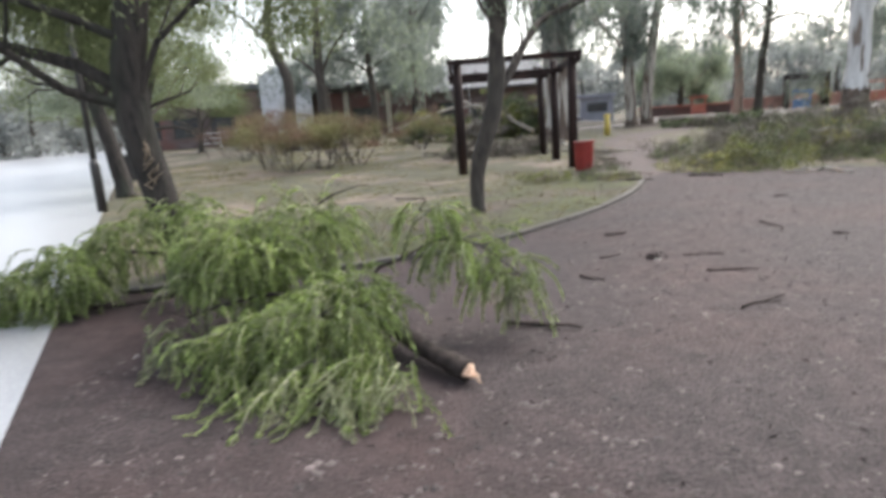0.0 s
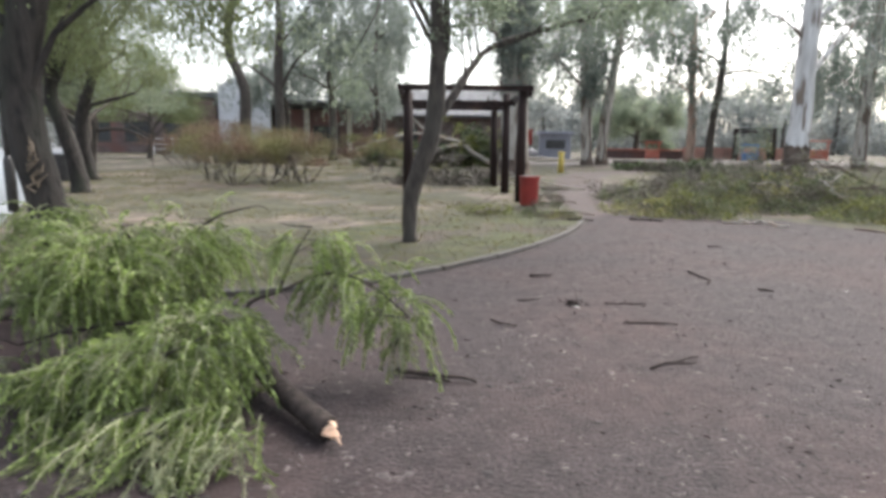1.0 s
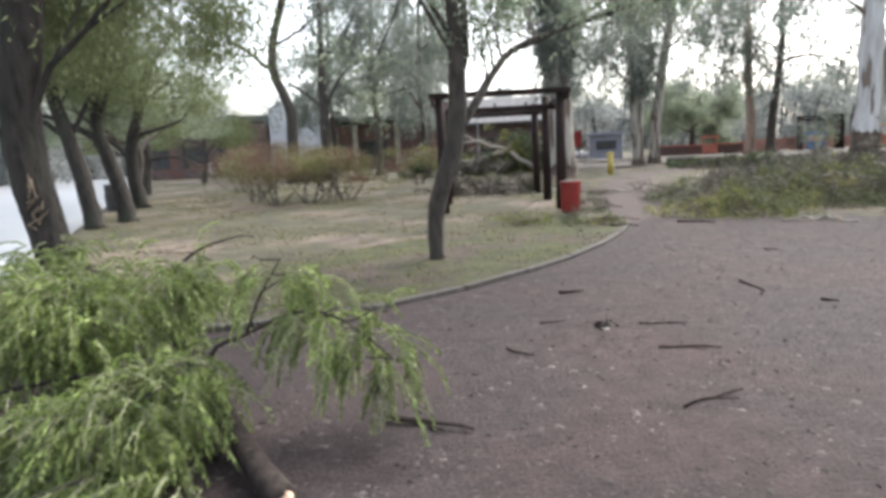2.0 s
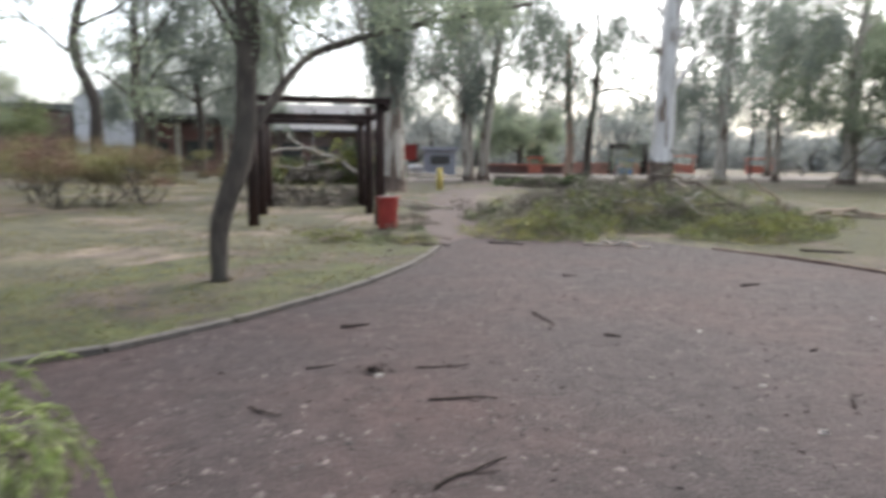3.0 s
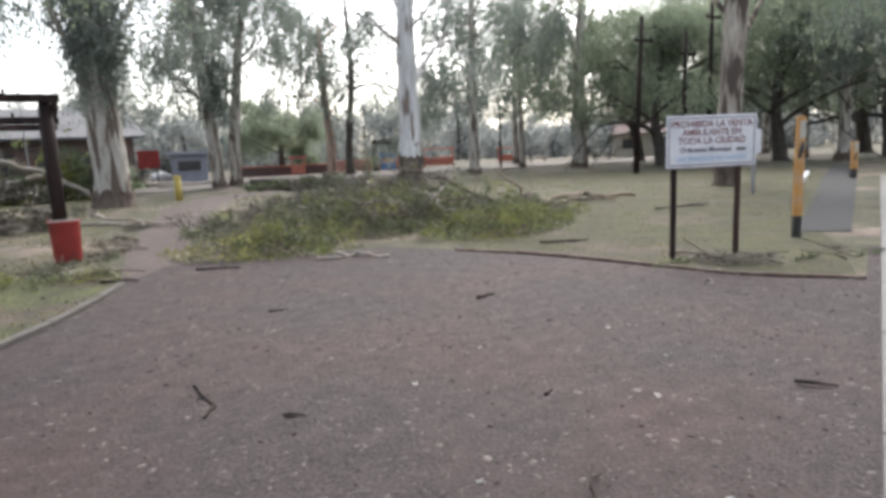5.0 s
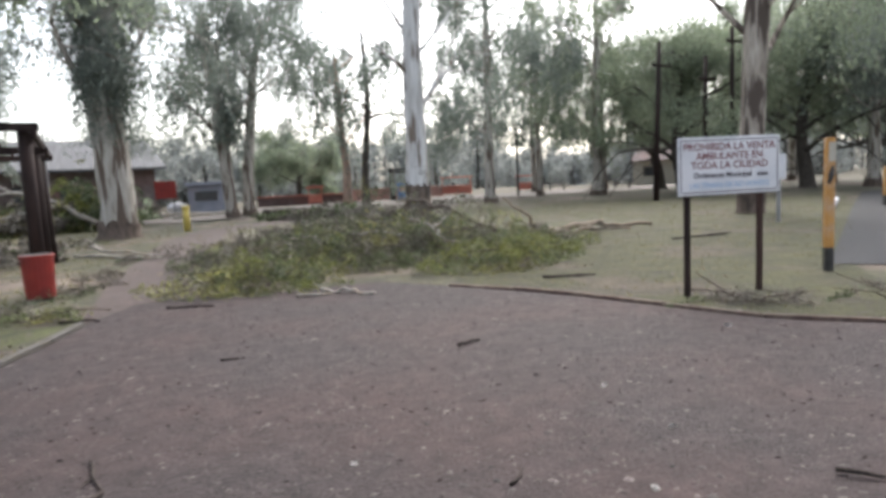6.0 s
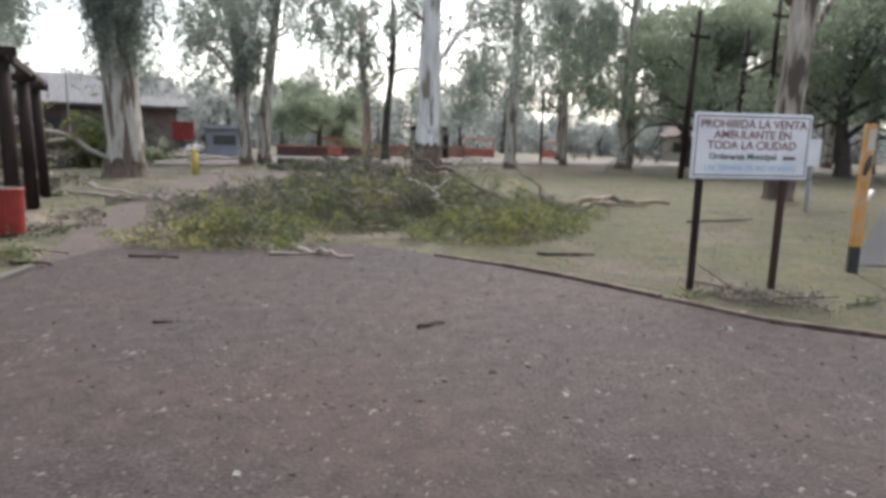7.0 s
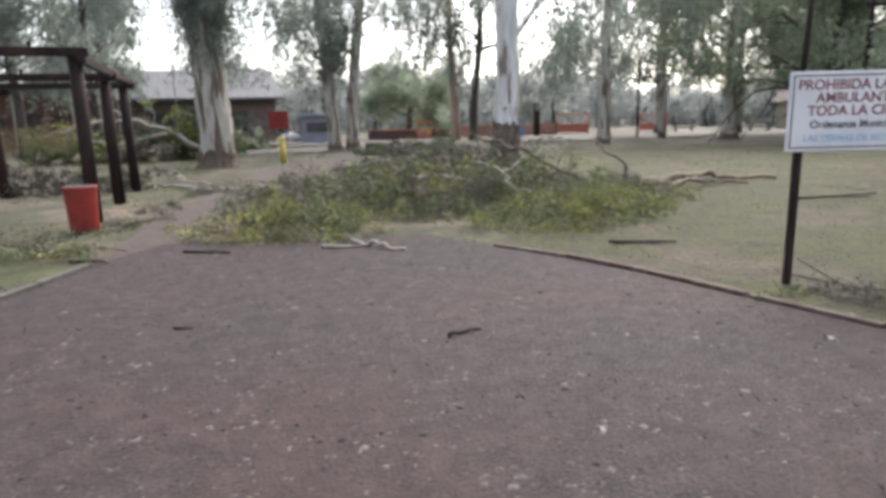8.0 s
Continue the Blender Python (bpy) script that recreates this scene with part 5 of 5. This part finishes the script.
def left_building():
    top = thing("brick_building", (-24, 61, 0), "low brick building with a whitewashed gable wall", "building", "", 12)
    wall_with_windows(top, -12, -1.0, 0, 5.2, M_DARKWALL, [(-11, -8.6, 1.0, 3.0), (-7.4, -5.0, 1.0, 3.0), (-3.9, -1.6, 1.0, 3.4)])
    part("brick_pier", Geo().box((-0.9, -0.9, -0.1), (1.1, 0.8, 5.0), 0.02), M_BRICKWALL, top)
    g = Geo().add([(1.4, -1.2, -0.1), (6.1, -1.2, -0.1), (6.1, 0.6, -0.1), (1.4, 0.6, -0.1), (1.4, -1.2, 6.3), (3.0, -1.2, 7.2), (6.1, -1.2, 6.0), (6.1, 0.6, 6.0), (3.0, 0.6, 7.2), (1.4, 0.6, 6.3)],
                  [(0, 1, 6, 5, 4), (2, 3, 9, 8, 7), (1, 2, 7, 6), (3, 0, 4, 9), (4, 5, 8, 9), (5, 6, 7, 8), (0, 3, 2, 1)])
    part("gable_wall", g, M_WHITEWALL, top, "tall whitewashed gable wall")
    part("eave", Geo().box((6.0, -1.1, 4.95), (12.5, -0.3, 5.15), 0.03), M_ROOF, top)
    for x in (9.2, 13.4):
        part("pale_pier", Geo().box((x, 0.3, -0.1), (x + 0.5, 0.58, 4.4), 0.02), M_CREAM, top)
    wall_with_windows(top, 6.4, 16, 0.6, 4.4, M_BRICKWALL, [(7.2, 8.6, 0.2, 2.6), (10.0, 12.6, 1.0, 2.8)])
    part("back_wall", Geo().box((-12, 8, -0.1), (16, 8.3, 5.2)), M_DARKWALL, top)
    part("roof", Geo().box((-12.5, -0.7, 5.22), (3.0, 9, 5.75), 0.05), M_ROOF, top)
    part("low_roof", Geo().box((3.3, -0.5, 4.75), (16.6, 9, 5.1), 0.05), M_ROOF, top)
    return top


left_building()


def rail_fence(at, rz, bays):
    top = thing("rail_fence", at, "white painted rail fence before the brick building", "fence", "", rz)
    for i in range(bays + 1):
        part("post", Geo().box((i * 1.6 - 0.06, -0.06, -0.1), (i * 1.6 + 0.06, 0.06, 1.5), 0.01), M_WHITEWALL, top)
    for z in (0.45, 0.9, 1.35):
        part("rail", Geo().box((-0.1, -0.1, z - 0.05), (bays * 1.6 + 0.1, -0.062, z + 0.05), 0.008), M_WHITEWALL, top)
    return top


rail_fence((-27.0, 56.5, 0), 12, 2)


def mid_building():
    top = thing("long_building", (-10, 74, 0), "long brown brick hall with grey pitched roof", "building", "", 3)
    wall_with_windows(top, -2, 15.5, 0, 4.2, M_DARKWALL, [(-0.8, 1.4, 0.9, 2.9), (3.2, 5.4, 0.9, 2.9), (7.0, 8.6, 0.1, 2.6), (10.2, 12.6, 0.9, 2.9)])
    part("side_wall", Geo().box((15.2, 0.32, -0.1), (15.5, 12, 4.2)), M_BRICKWALL, top)
    g = Geo().add([(-3, -1.2, 4.1), (16.6, -1.2, 4.1), (15.4, 6, 7.3), (-2, 6, 7.3), (16.6, 13, 4.1), (-3, 13, 4.1), (-3, -1.2, 4.35), (16.6, -1.2, 4.35), (15.4, 6, 7.55), (-2, 6, 7.55), (16.6, 13, 4.35), (-3, 13, 4.35)],
                  [(6, 7, 8, 9), (9, 8, 10, 11), (0, 3, 2, 1), (3, 5, 4, 2), (0, 1, 7, 6), (1, 2, 8, 7), (2, 4, 10, 8), (4, 5, 11, 10), (5, 3, 9, 11), (3, 0, 6, 9)])
    part("roof", g, M_ROOF, top)
    return top


mid_building()


def kiosk(at):
    top = thing("kiosk", at, "grey panelled kiosk beside a red board", "kiosk", "", -4)
    part("body", Geo().box((0, 0, -0.1), (2.6, 2.2, 2.0), 0.04), M_KIOSK, top)
    part("roof", Geo().box((-0.2, -0.3, 2.02), (2.8, 2.4, 2.3), 0.05), M_KIOSK, top)
    part("hatch", Geo().box((0.5, -0.06, 0.9), (2.1, -0.005, 1.6), 0.01), M_GLASS, top, "dark serving hatch")
    return top


kiosk((7.2, 54.2, 0))
rb = thing("red_board", (5.0, 52.0, 0), "bright red board on two posts", "sign")
for x in (0.15, 1.15):
    part("post", Geo().box((x - 0.05, 0.05, -0.1), (x + 0.05, 0.12, 2.4)), M_BLACK, rb)
part("panel", Geo().box((-0.05, -0.02, 1.2), (1.35, 0.045, 2.45), 0.02), M_RED, rb)
wb = thing("white_bundle", (6.5, 55.5, 0), "pale white plastic bundle lying by the far path", "bundle")
part("wrap", Geo().tube([(-0.75, 0, 0.3), (-0.5, 0, 0.42), (0.1, 0.1, 0.5), (0.6, 0, 0.38), (0.85, 0, 0.28)], [0.12, 0.34, 0.42, 0.3, 0.08], 12, 0.35), M_WHITE, wb, smooth=True)
wl_thing = thing("low_brick_wall", (13.4, 61.5, 0), "low reddish brick wall far off", "wall", "", -14)
part("wall", Geo().box((0, 0, -0.1), (7.8, 0.4, 0.75), 0.02), M_BRICKWALL, wl_thing)
part("coping", Geo().box((-0.05, -0.05, 0.752), (7.85, 0.45, 0.86), 0.02), M_ORANGE, wl_thing)


w2 = thing("low_brick_wall", (21.4, 60.5, 0), "long low faded salmon wall behind the stalls", "wall", "", 6)
part("wall", Geo().box((0, 0, -0.1), (10.5, 0.4, 0.95), 0.02), M_SALMON, w2)
part("coping", Geo().box((-0.05, -0.05, 0.952), (10.55, 0.45, 1.06), 0.02), M_SALMON, w2)


def red_stand(at, w, d, h, rz, material, label):
    top = thing("market_stall", at, label, "stall", "stalls in the grove", rz)
    for x in (0.06, w - 0.06):
        for y in (0.06, d - 0.06):
            part("leg", Geo().box((x - 0.05, y - 0.05, -0.1), (x + 0.05, y + 0.05, h)), material, top)
    part("counter", Geo().box((0, 0, 0.12), (w, d, h * 0.55), 0.03), material, top)
    part("awning", Geo().box((-0.15, -0.25, h), (w + 0.15, d + 0.1, h + 0.16), 0.03), material, top)
    return top


red_stand((31.7, 61.5, 0), 3.0, 1.6, 1.7, -26, M_ORANGE, "orange-red painted stall among the trees")
red_stand((17.2, 58.3, 0), 1.2, 1.0, 1.4, -14, M_ORANGE, "small red stall before the low wall")
red_stand((24.3, 55.0, 0), 1.3, 1.0, 1.3, -22, M_BLUE, "blue painted box inside the far pergola")
red_stand((41.0, 62.0, 0), 2.6, 1.4, 1.5, -30, M_ORANGE, "orange-red painted stall behind the eucalyptus")


def picnic_table(at, rz):
    top = thing("picnic_table", at, "grey concrete picnic table with benches", "table", "picnic tables", rz)
    part("tabletop", Geo().box((0, 0, 0.68), (2.2, 0.8, 0.76), 0.02), M_SLAB, top)
    for x in (0.35, 1.7):
        part("leg", Geo().box((x, 0.2, -0.1), (x + 0.15, 0.6, 0.68), 0.01), M_SLAB, top)
    for y in (-0.6, 1.05):
        part("bench", Geo().box((0, y, 0.36), (2.2, y + 0.35, 0.44), 0.02), M_SLAB, top)
        for x in (0.35, 1.7):
            part("bench_leg", Geo().box((x, y + 0.1, -0.1), (x + 0.15, y + 0.25, 0.36)), M_SLAB, top)
    return top


picnic_table((39.8, 55.0, 0), -36)
picnic_table((44.0, 50.5, 0), -40)
cb = thing("cream_house", (50.5, 54.5, 0), "small cream house behind the dark trees", "house", "", -42)
wall_with_windows(cb, 0, 7.5, 0, 2.5, M_CREAM, [(1.0, 2.2, 0.9, 1.9), (4.4, 5.6, 0.1, 2.0)])
part("roof", Geo().add([(-0.4, -0.5, 2.5), (7.9, -0.5, 2.5), (7.9, 5, 2.5), (-0.4, 5, 2.5), (0.6, 2.2, 3.9), (6.9, 2.2, 3.9)], [(0, 1, 5, 4), (1, 2, 5), (2, 3, 4, 5), (3, 0, 4), (0, 3, 2, 1)]), M_DARKWALL, cb)
part("side_wall", Geo().box((0, 0.31, -0.1), (7.5, 4.5, 2.49)), M_CREAM, cb)
wp = thing("white_cabinet", (18.9, 14.55, 0), "white metal cabinet on a thin stand", "cabinet", "", -30)
part("stand", Geo().tube([(0.15, 0.1, -0.1), (0.15, 0.1, 1.1)], [0.05, 0.05], 8), M_GREYMETAL, wp)
part("box", Geo().box((0, 0, 1.1), (0.3, 0.22, 1.75), 0.02), M_WHITE, wp)
pk = thing("kerb_barrier", (22.6, 15.4, 0), "white painted kerb stones beside the grey strip", "kerb", "", 31)
for i in range(5):
    part("kerb_stone", Geo().box((i * 1.3, 0, -0.05), (i * 1.3 + 1.15, 0.14, 0.13), 0.02), M_WHITE, pk)

# ---- sticks and litter on the yard ----


def stick(a, b, r, seed):
    a, b = Vector((*a, r)), Vector((*b, r))
    mid = a.lerp(b, 0.5)
    top = thing("stick", (mid.x, mid.y, 0), "dark wet twig lying on the grit", "stick", "twigs on the yard")
    rs = np.random.RandomState(seed)
    pts = []
    n = 6
    side = (b - a).cross(Vector((0, 0, 1)))
    bend = rs.uniform(-0.1, 0.1)
    for i in range(n + 1):
        u = i / n
        p = a.lerp(b, u) - Vector((mid.x, mid.y, 0)) + side * (bend * math.sin(u * math.pi) + rs.normal() * 0.015)
        p.z = r * 0.9 + abs(rs.normal()) * r * 0.4
        pts.append(p)
    part("twig", Geo().tube(pts, np.linspace(r, r * 0.5, n + 1) * rs.uniform(0.85, 1.15, n + 1), 6), M_STICK, top, smooth=True)
    if (b - a).length > 0.35:
        p = pts[3]
        part("side_twig", Geo().tube([p, p + (b - a) * 0.14 + side * 0.12, p + (b - a) * 0.24 + side * 0.16], [r * 0.5, r * 0.4, r * 0.2], 5), M_STICK, top)
    return top


SCRAPS = ((9.52, 7.93, 0.07), (9.0, 7.61, 0.05), (6.93, 6.92, 0.03), (4.6, 4.6, 0.03), (5.13, 4.28, 0.035), (2.13, 5.8, 0.04), (-1.87, 3.69, 0.03), (6.79, 6.13, 0.03), (5.0, 6.65, 0.025), (4.72, 5.33, 0.025), (5.56, 4.63, 0.025), (6.17, 5.63, 0.03))
M_SCRAP = mat("dirty_paper", (0.2, 0.19, 0.18), (0.34, 0.33, 0.31), 20, 0.8, 0.1)
STICKS = [((1.84, 7.03), (2.08, 7.12), 0.018), ((2.44, 5.32), (2.87, 5.29), 0.009), ((7.0, 5.3), (7.15, 5.12), 0.016), ((2.41, 5.92), (2.81, 5.97), 0.008), ((0.7, 4.06), (1.21, 3.93), 0.02),
          ((6.55, 8.44), (6.82, 8.53), 0.017), ((4.26, 12.44), (4.82, 12.17), 0.02), ((9.28, 11.08), (10.04, 10.83), 0.022), ((1.62, 5.98), (1.83, 6.06), 0.008), ((3.7, 7.45), (3.78, 7.0), 0.012),
          ((3.78, 7.0), (3.68, 6.82), 0.012), ((2.35, 4.25), (2.75, 4.5), 0.011), ((4.1, 6.6), (4.22, 6.52), 0.012), ((3.05, 12.3), (3.5, 12.05), 0.022), ((5.6, 6.0), (5.75, 6.15), 0.009), ((4.6, 9.3), (4.75, 9.25), 0.011), ((1.35, 5.3), (1.55, 5.15), 0.01), ((5.05, 4.9), (5.3, 5.2), 0.009), ((14.2, 13.4), (16.0, 13.5), 0.022)]
for i, (a, b, r) in enumerate(STICKS):
    stick(a, b, r, 300 + i)
bare_branch("fallen_limb", (6.6, 11.9, 0), [([(-0.3, 0.4, 0.04), (0.0, 0.0, 0.035), (0.25, -0.35, 0.03)], 0.035), ([(-0.7, 0.2, 0.03), (-0.1, 0.1, 0.03)], 0.025)], M_TWIG, "pale stripped branch at the edge of the yard")

def scrap(x, y, k, seed):
    """A crumpled scrap of pale paper or plastic."""
    top = thing("paper_scrap", (x, y, 0), "small crumpled pale scrap of litter on the grit", "litter", "scraps on the yard")
    rs = np.random.RandomState(seed)
    v = [(k * (i - 1.5) / 2 + rs.normal() * k * 0.12, k * 0.6 * (j - 1.5) / 2 + rs.normal() * k * 0.12, 0.004 + abs(rs.normal()) * k * 0.22) for j in range(4) for i in range(4)]
    g = Geo().add(v, [(j * 4 + i, j * 4 + i + 1, j * 4 + i + 5, j * 4 + i + 4) for j in range(3) for i in range(3)])
    low = Geo().add([(p[0], p[1], 0.001) for p in v], [(j * 4 + i, j * 4 + i + 4, j * 4 + i + 5, j * 4 + i + 1) for j in range(3) for i in range(3)])
    g.add(low.v[0], low.f)
    ob = part("sheet", g, M_SCRAP, top)
    ob.rotation_euler.z = rs.uniform(0, 6)
    return top


for i, (x, y, k) in enumerate(SCRAPS):
    scrap(x, y, k, 400 + i)
for x, y, sd in ((2.1, 5.88, 1),):
    lc = thing("leaf_clump", (x, y, 0), "dark wet clump of dead leaves on the grit", "leaves", "clumps on the yard")
    rs = np.random.RandomState(500 + sd)
    q = rs.normal(size=(70, 3)) * np.array([0.05, 0.03, 0.01])
    q[:, 2] = np.abs(q[:, 2]) + 0.008
    tagged(part("leaf_litter", Geo().leaves(q, 0.045, 0.016, -0.2, 510 + sd), M_STICK, lc), kind="stuff")
heap((10.9, 7.75, 0), "thin dry brush and dead leaves along the edging", [(-0.5, 0.2, 0.45, 0.2, 0.025), (0.45, -0.1, 0.4, 0.18, 0.025), (-0.9, 0.75, 0.3, 0.25, 0.025)], 110, 0.1, M_LEAF_B, (0.06, 0.016), 10, 109, 0.6)
heap((4.0, 14.5, 0), "scattered twigs and dead leaves beside the footpath", [(-0.95, 0.5, 0.3, 0.9, 0.04), (-0.75, 2.6, 0.3, 1.0, 0.04), (-0.35, 4.8, 0.3, 1.0, 0.04)], 60, 0.1, M_LEAF_B, (0.06, 0.016), 30, 110, 0.6)

rsl = np.random.RandomState(55)
c = np.stack([rsl.uniform(-2, 11, 30000), 1.2 + rsl.uniform(0, 1, 30000) ** 1.3 * 11.8, np.full(30000, 0.006)], axis=1)
c = c[[(-0.857 * (p[0] + 1.89) - 0.516 * (p[1] - 2.5)) < -0.2 for p in c]]
g = Geo()
for p in c:
    s = rsl.uniform(0.005, 0.013) * (2.1 if rsl.uniform() < 0.2 else 1)
    a = rsl.uniform(0, math.tau)
    w = s * rsl.uniform(0.3, 0.9)
    u, v = (math.cos(a) * s, math.sin(a) * s), (-math.sin(a) * w, math.cos(a) * w)
    g.add([(p[0] - u[0] - v[0], p[1] - u[1] - v[1], 0.002), (p[0] + u[0] - v[0], p[1] + u[1] - v[1], 0.002), (p[0] + u[0] * 0.8 + v[0], p[1] + u[1] * 0.8 + v[1], 0.002), (p[0] - u[0] + v[0], p[1] - u[1] + v[1], 0.002), (p[0], p[1], 0.003 + s * 0.22)], [(0, 1, 4), (1, 2, 4), (2, 3, 4), (3, 0, 4)])
dk = np.stack([rsl.uniform(-1.0, 10, 1700), 1.5 + rsl.uniform(0, 1, 1700) * 11, np.full(1700, 0.008)], axis=1)
dk = dk[[(-0.857 * (p[0] + 1.89) - 0.516 * (p[1] - 2.5)) < -0.3 and p[1] < 12.2 for p in dk]]
dk = dk[(dk[:, 1] < 12.4 - 2.0 * np.maximum(dk[:, 0] - 7.6, 0)) & ~((dk[:, 0] < 3.3) & (dk[:, 1] > 6.0 + 1.2 * np.maximum(dk[:, 0], -1) ))]
fl = Geo()
for p in dk:
    a, ln = rsl.uniform(0, math.tau), rsl.uniform(0.008, 0.028)
    w = ln * rsl.uniform(0.12, 0.35)
    u, v = np.array([math.cos(a), math.sin(a), 0]) * ln, np.array([-math.sin(a), math.cos(a), 0]) * w
    q = np.array([p[0], p[1], 0.003])
    fl.add([q - u, q + v, q + u, q - v, q + np.array([0, 0, 0.003 + w])], [(0, 3, 4), (3, 2, 4), (2, 1, 4), (1, 0, 4)])
tagged(part("bark_crumbs", fl, mat("dark_bark_crumbs", (0.018, 0.0125, 0.0115), (0.042, 0.03, 0.027), 3, 0.85, 0, island=0.5, coords="World")), "dark wet bark crumbs scattered on the yard", "bark crumbs", "", "stuff")
M_CHIP = mat("grit_chips", (0.02, 0.0155, 0.0152), (0.088, 0.072, 0.069), 3, 0.9, 0, island=0.75, coords="World")
tagged(part("grit", g, M_CHIP), "loose grit and leaf crumbs on the yard", "grit", "", "stuff")

# dead leaves and bark flakes strewn over the verges
rsv = np.random.RandomState(91)
vx, vy = rsv.uniform(7.5, 24, 15000), 7.6 + rsv.uniform(0, 1, 15000) ** 1.5 * 15
vn = np.array([noise.noise(Vector((x * 0.7, y * 0.7, 8.0))) for x, y in zip(vx, vy)])
vr = np.array([p.to_tuple()[:2] for p in KERB_RIGHT])
ok = (vx > np.interp(vy, vr[::-1, 1], vr[::-1, 0], left=99, right=7.3) + 0.12) & (vn > 0.4) & ~((vx > 10.3) & (vy < 0.57 * vx + 1.8))
vp = np.stack([vx, vy, rsv.uniform(0.0, 0.02, 15000)], axis=1)[ok]
ux, uy = rsv.uniform(-6, 3.2, 2600), rsv.uniform(7.5, 16, 2600)
ul = np.array([p.to_tuple()[:2] for p in KERB_LEFT])
un = np.array([noise.noise(Vector((x * 0.7, y * 0.7, 3.0))) for x, y in zip(ux, uy)])
ok = (ux < np.interp(uy, ul[:, 1], ul[:, 0], left=-99, right=3.1) - 0.1) & (un > 0.05) & (-0.857 * (ux + 1.89) - 0.516 * (uy - 2.5) < -0.6)
vp = np.concatenate([vp, np.stack([ux, uy, rsv.uniform(0.0, 0.02, 2600)], axis=1)[ok]])
M_FLAKE = mat("rotting_leaf", (0.05, 0.04, 0.028), (0.12, 0.095, 0.066), 2, 0.85, 0, island=0.6, coords="World")
tagged(part("leaf_litter", Geo().leaves(vp, 0.055, 0.018, 0.0, 92), M_FLAKE), "brown dead leaves and bark flakes on the grass", "leaf litter", "", "stuff")

# ---- grass ----
rg = np.random.RandomState(66)
n = 120000
gx, gy = rg.uniform(-14, 26, n), 5.6 + rg.uniform(0, 1, n) ** 1.6 * 32
cl = np.array([noise.noise(Vector((x * 0.5, y * 0.5, 2.0))) + 0.5 * noise.noise(Vector((x * 2.1, y * 2.1, 5.0))) for x, y in zip(gx, gy)])
kl = np.array([p.to_tuple()[:2] for p in KERB_LEFT])
kr = np.array([p.to_tuple()[:2] for p in KERB_RIGHT])
inside_left = gx < np.interp(gy, kl[:, 1], kl[:, 0], left=-99, right=3.2) - 0.08
left_line = -0.857 * (gx + 1.89) - 0.516 * (gy - 2.5) < -0.3
right = gx > np.interp(gy, kr[::-1, 1], kr[::-1, 0], left=99, right=7.3) + 0.1
past = gy > 13.3
walkway = (gx > 3.0 + (gy - 12) * 0.22) & (gx < 5.0 + (gy - 13) * 0.24) & (gy > 11)
keep = (inside_left | ((right | past) & (rg.uniform(size=n) < 0.25))) & left_line & ~walkway & (cl > -0.12) & ~((gx > 3.0) & (gx < 7.4) & (gy < 13.3)) & ~((gx > 10) & (gy < 0.57 * gx + 1.7))
pts = np.stack([gx, gy, np.zeros(n)], axis=1)[keep]
d = rg.normal(size=(len(pts), 3)) * 0.5
d[:, 2] = 1
ln = rg.uniform(0.012, 0.045, (len(pts), 1))
tipp = pts + d * ln
s = np.stack([rg.normal(size=len(pts)), rg.normal(size=len(pts)), np.zeros(len(pts))], axis=1)
s /= np.linalg.norm(s, axis=1)[:, None]
w = 0.004 + 0.0005 * pts[:, 1:2]
tri = np.stack([pts - s * w, pts + s * w, tipp], axis=1).reshape(-1, 3)
tagged(part("grass", Geo().add(tri, np.arange(len(tri)).reshape(-1, 3).tolist()), M_GRASS), "sparse dry and green grass blades", "grass", "", "stuff")
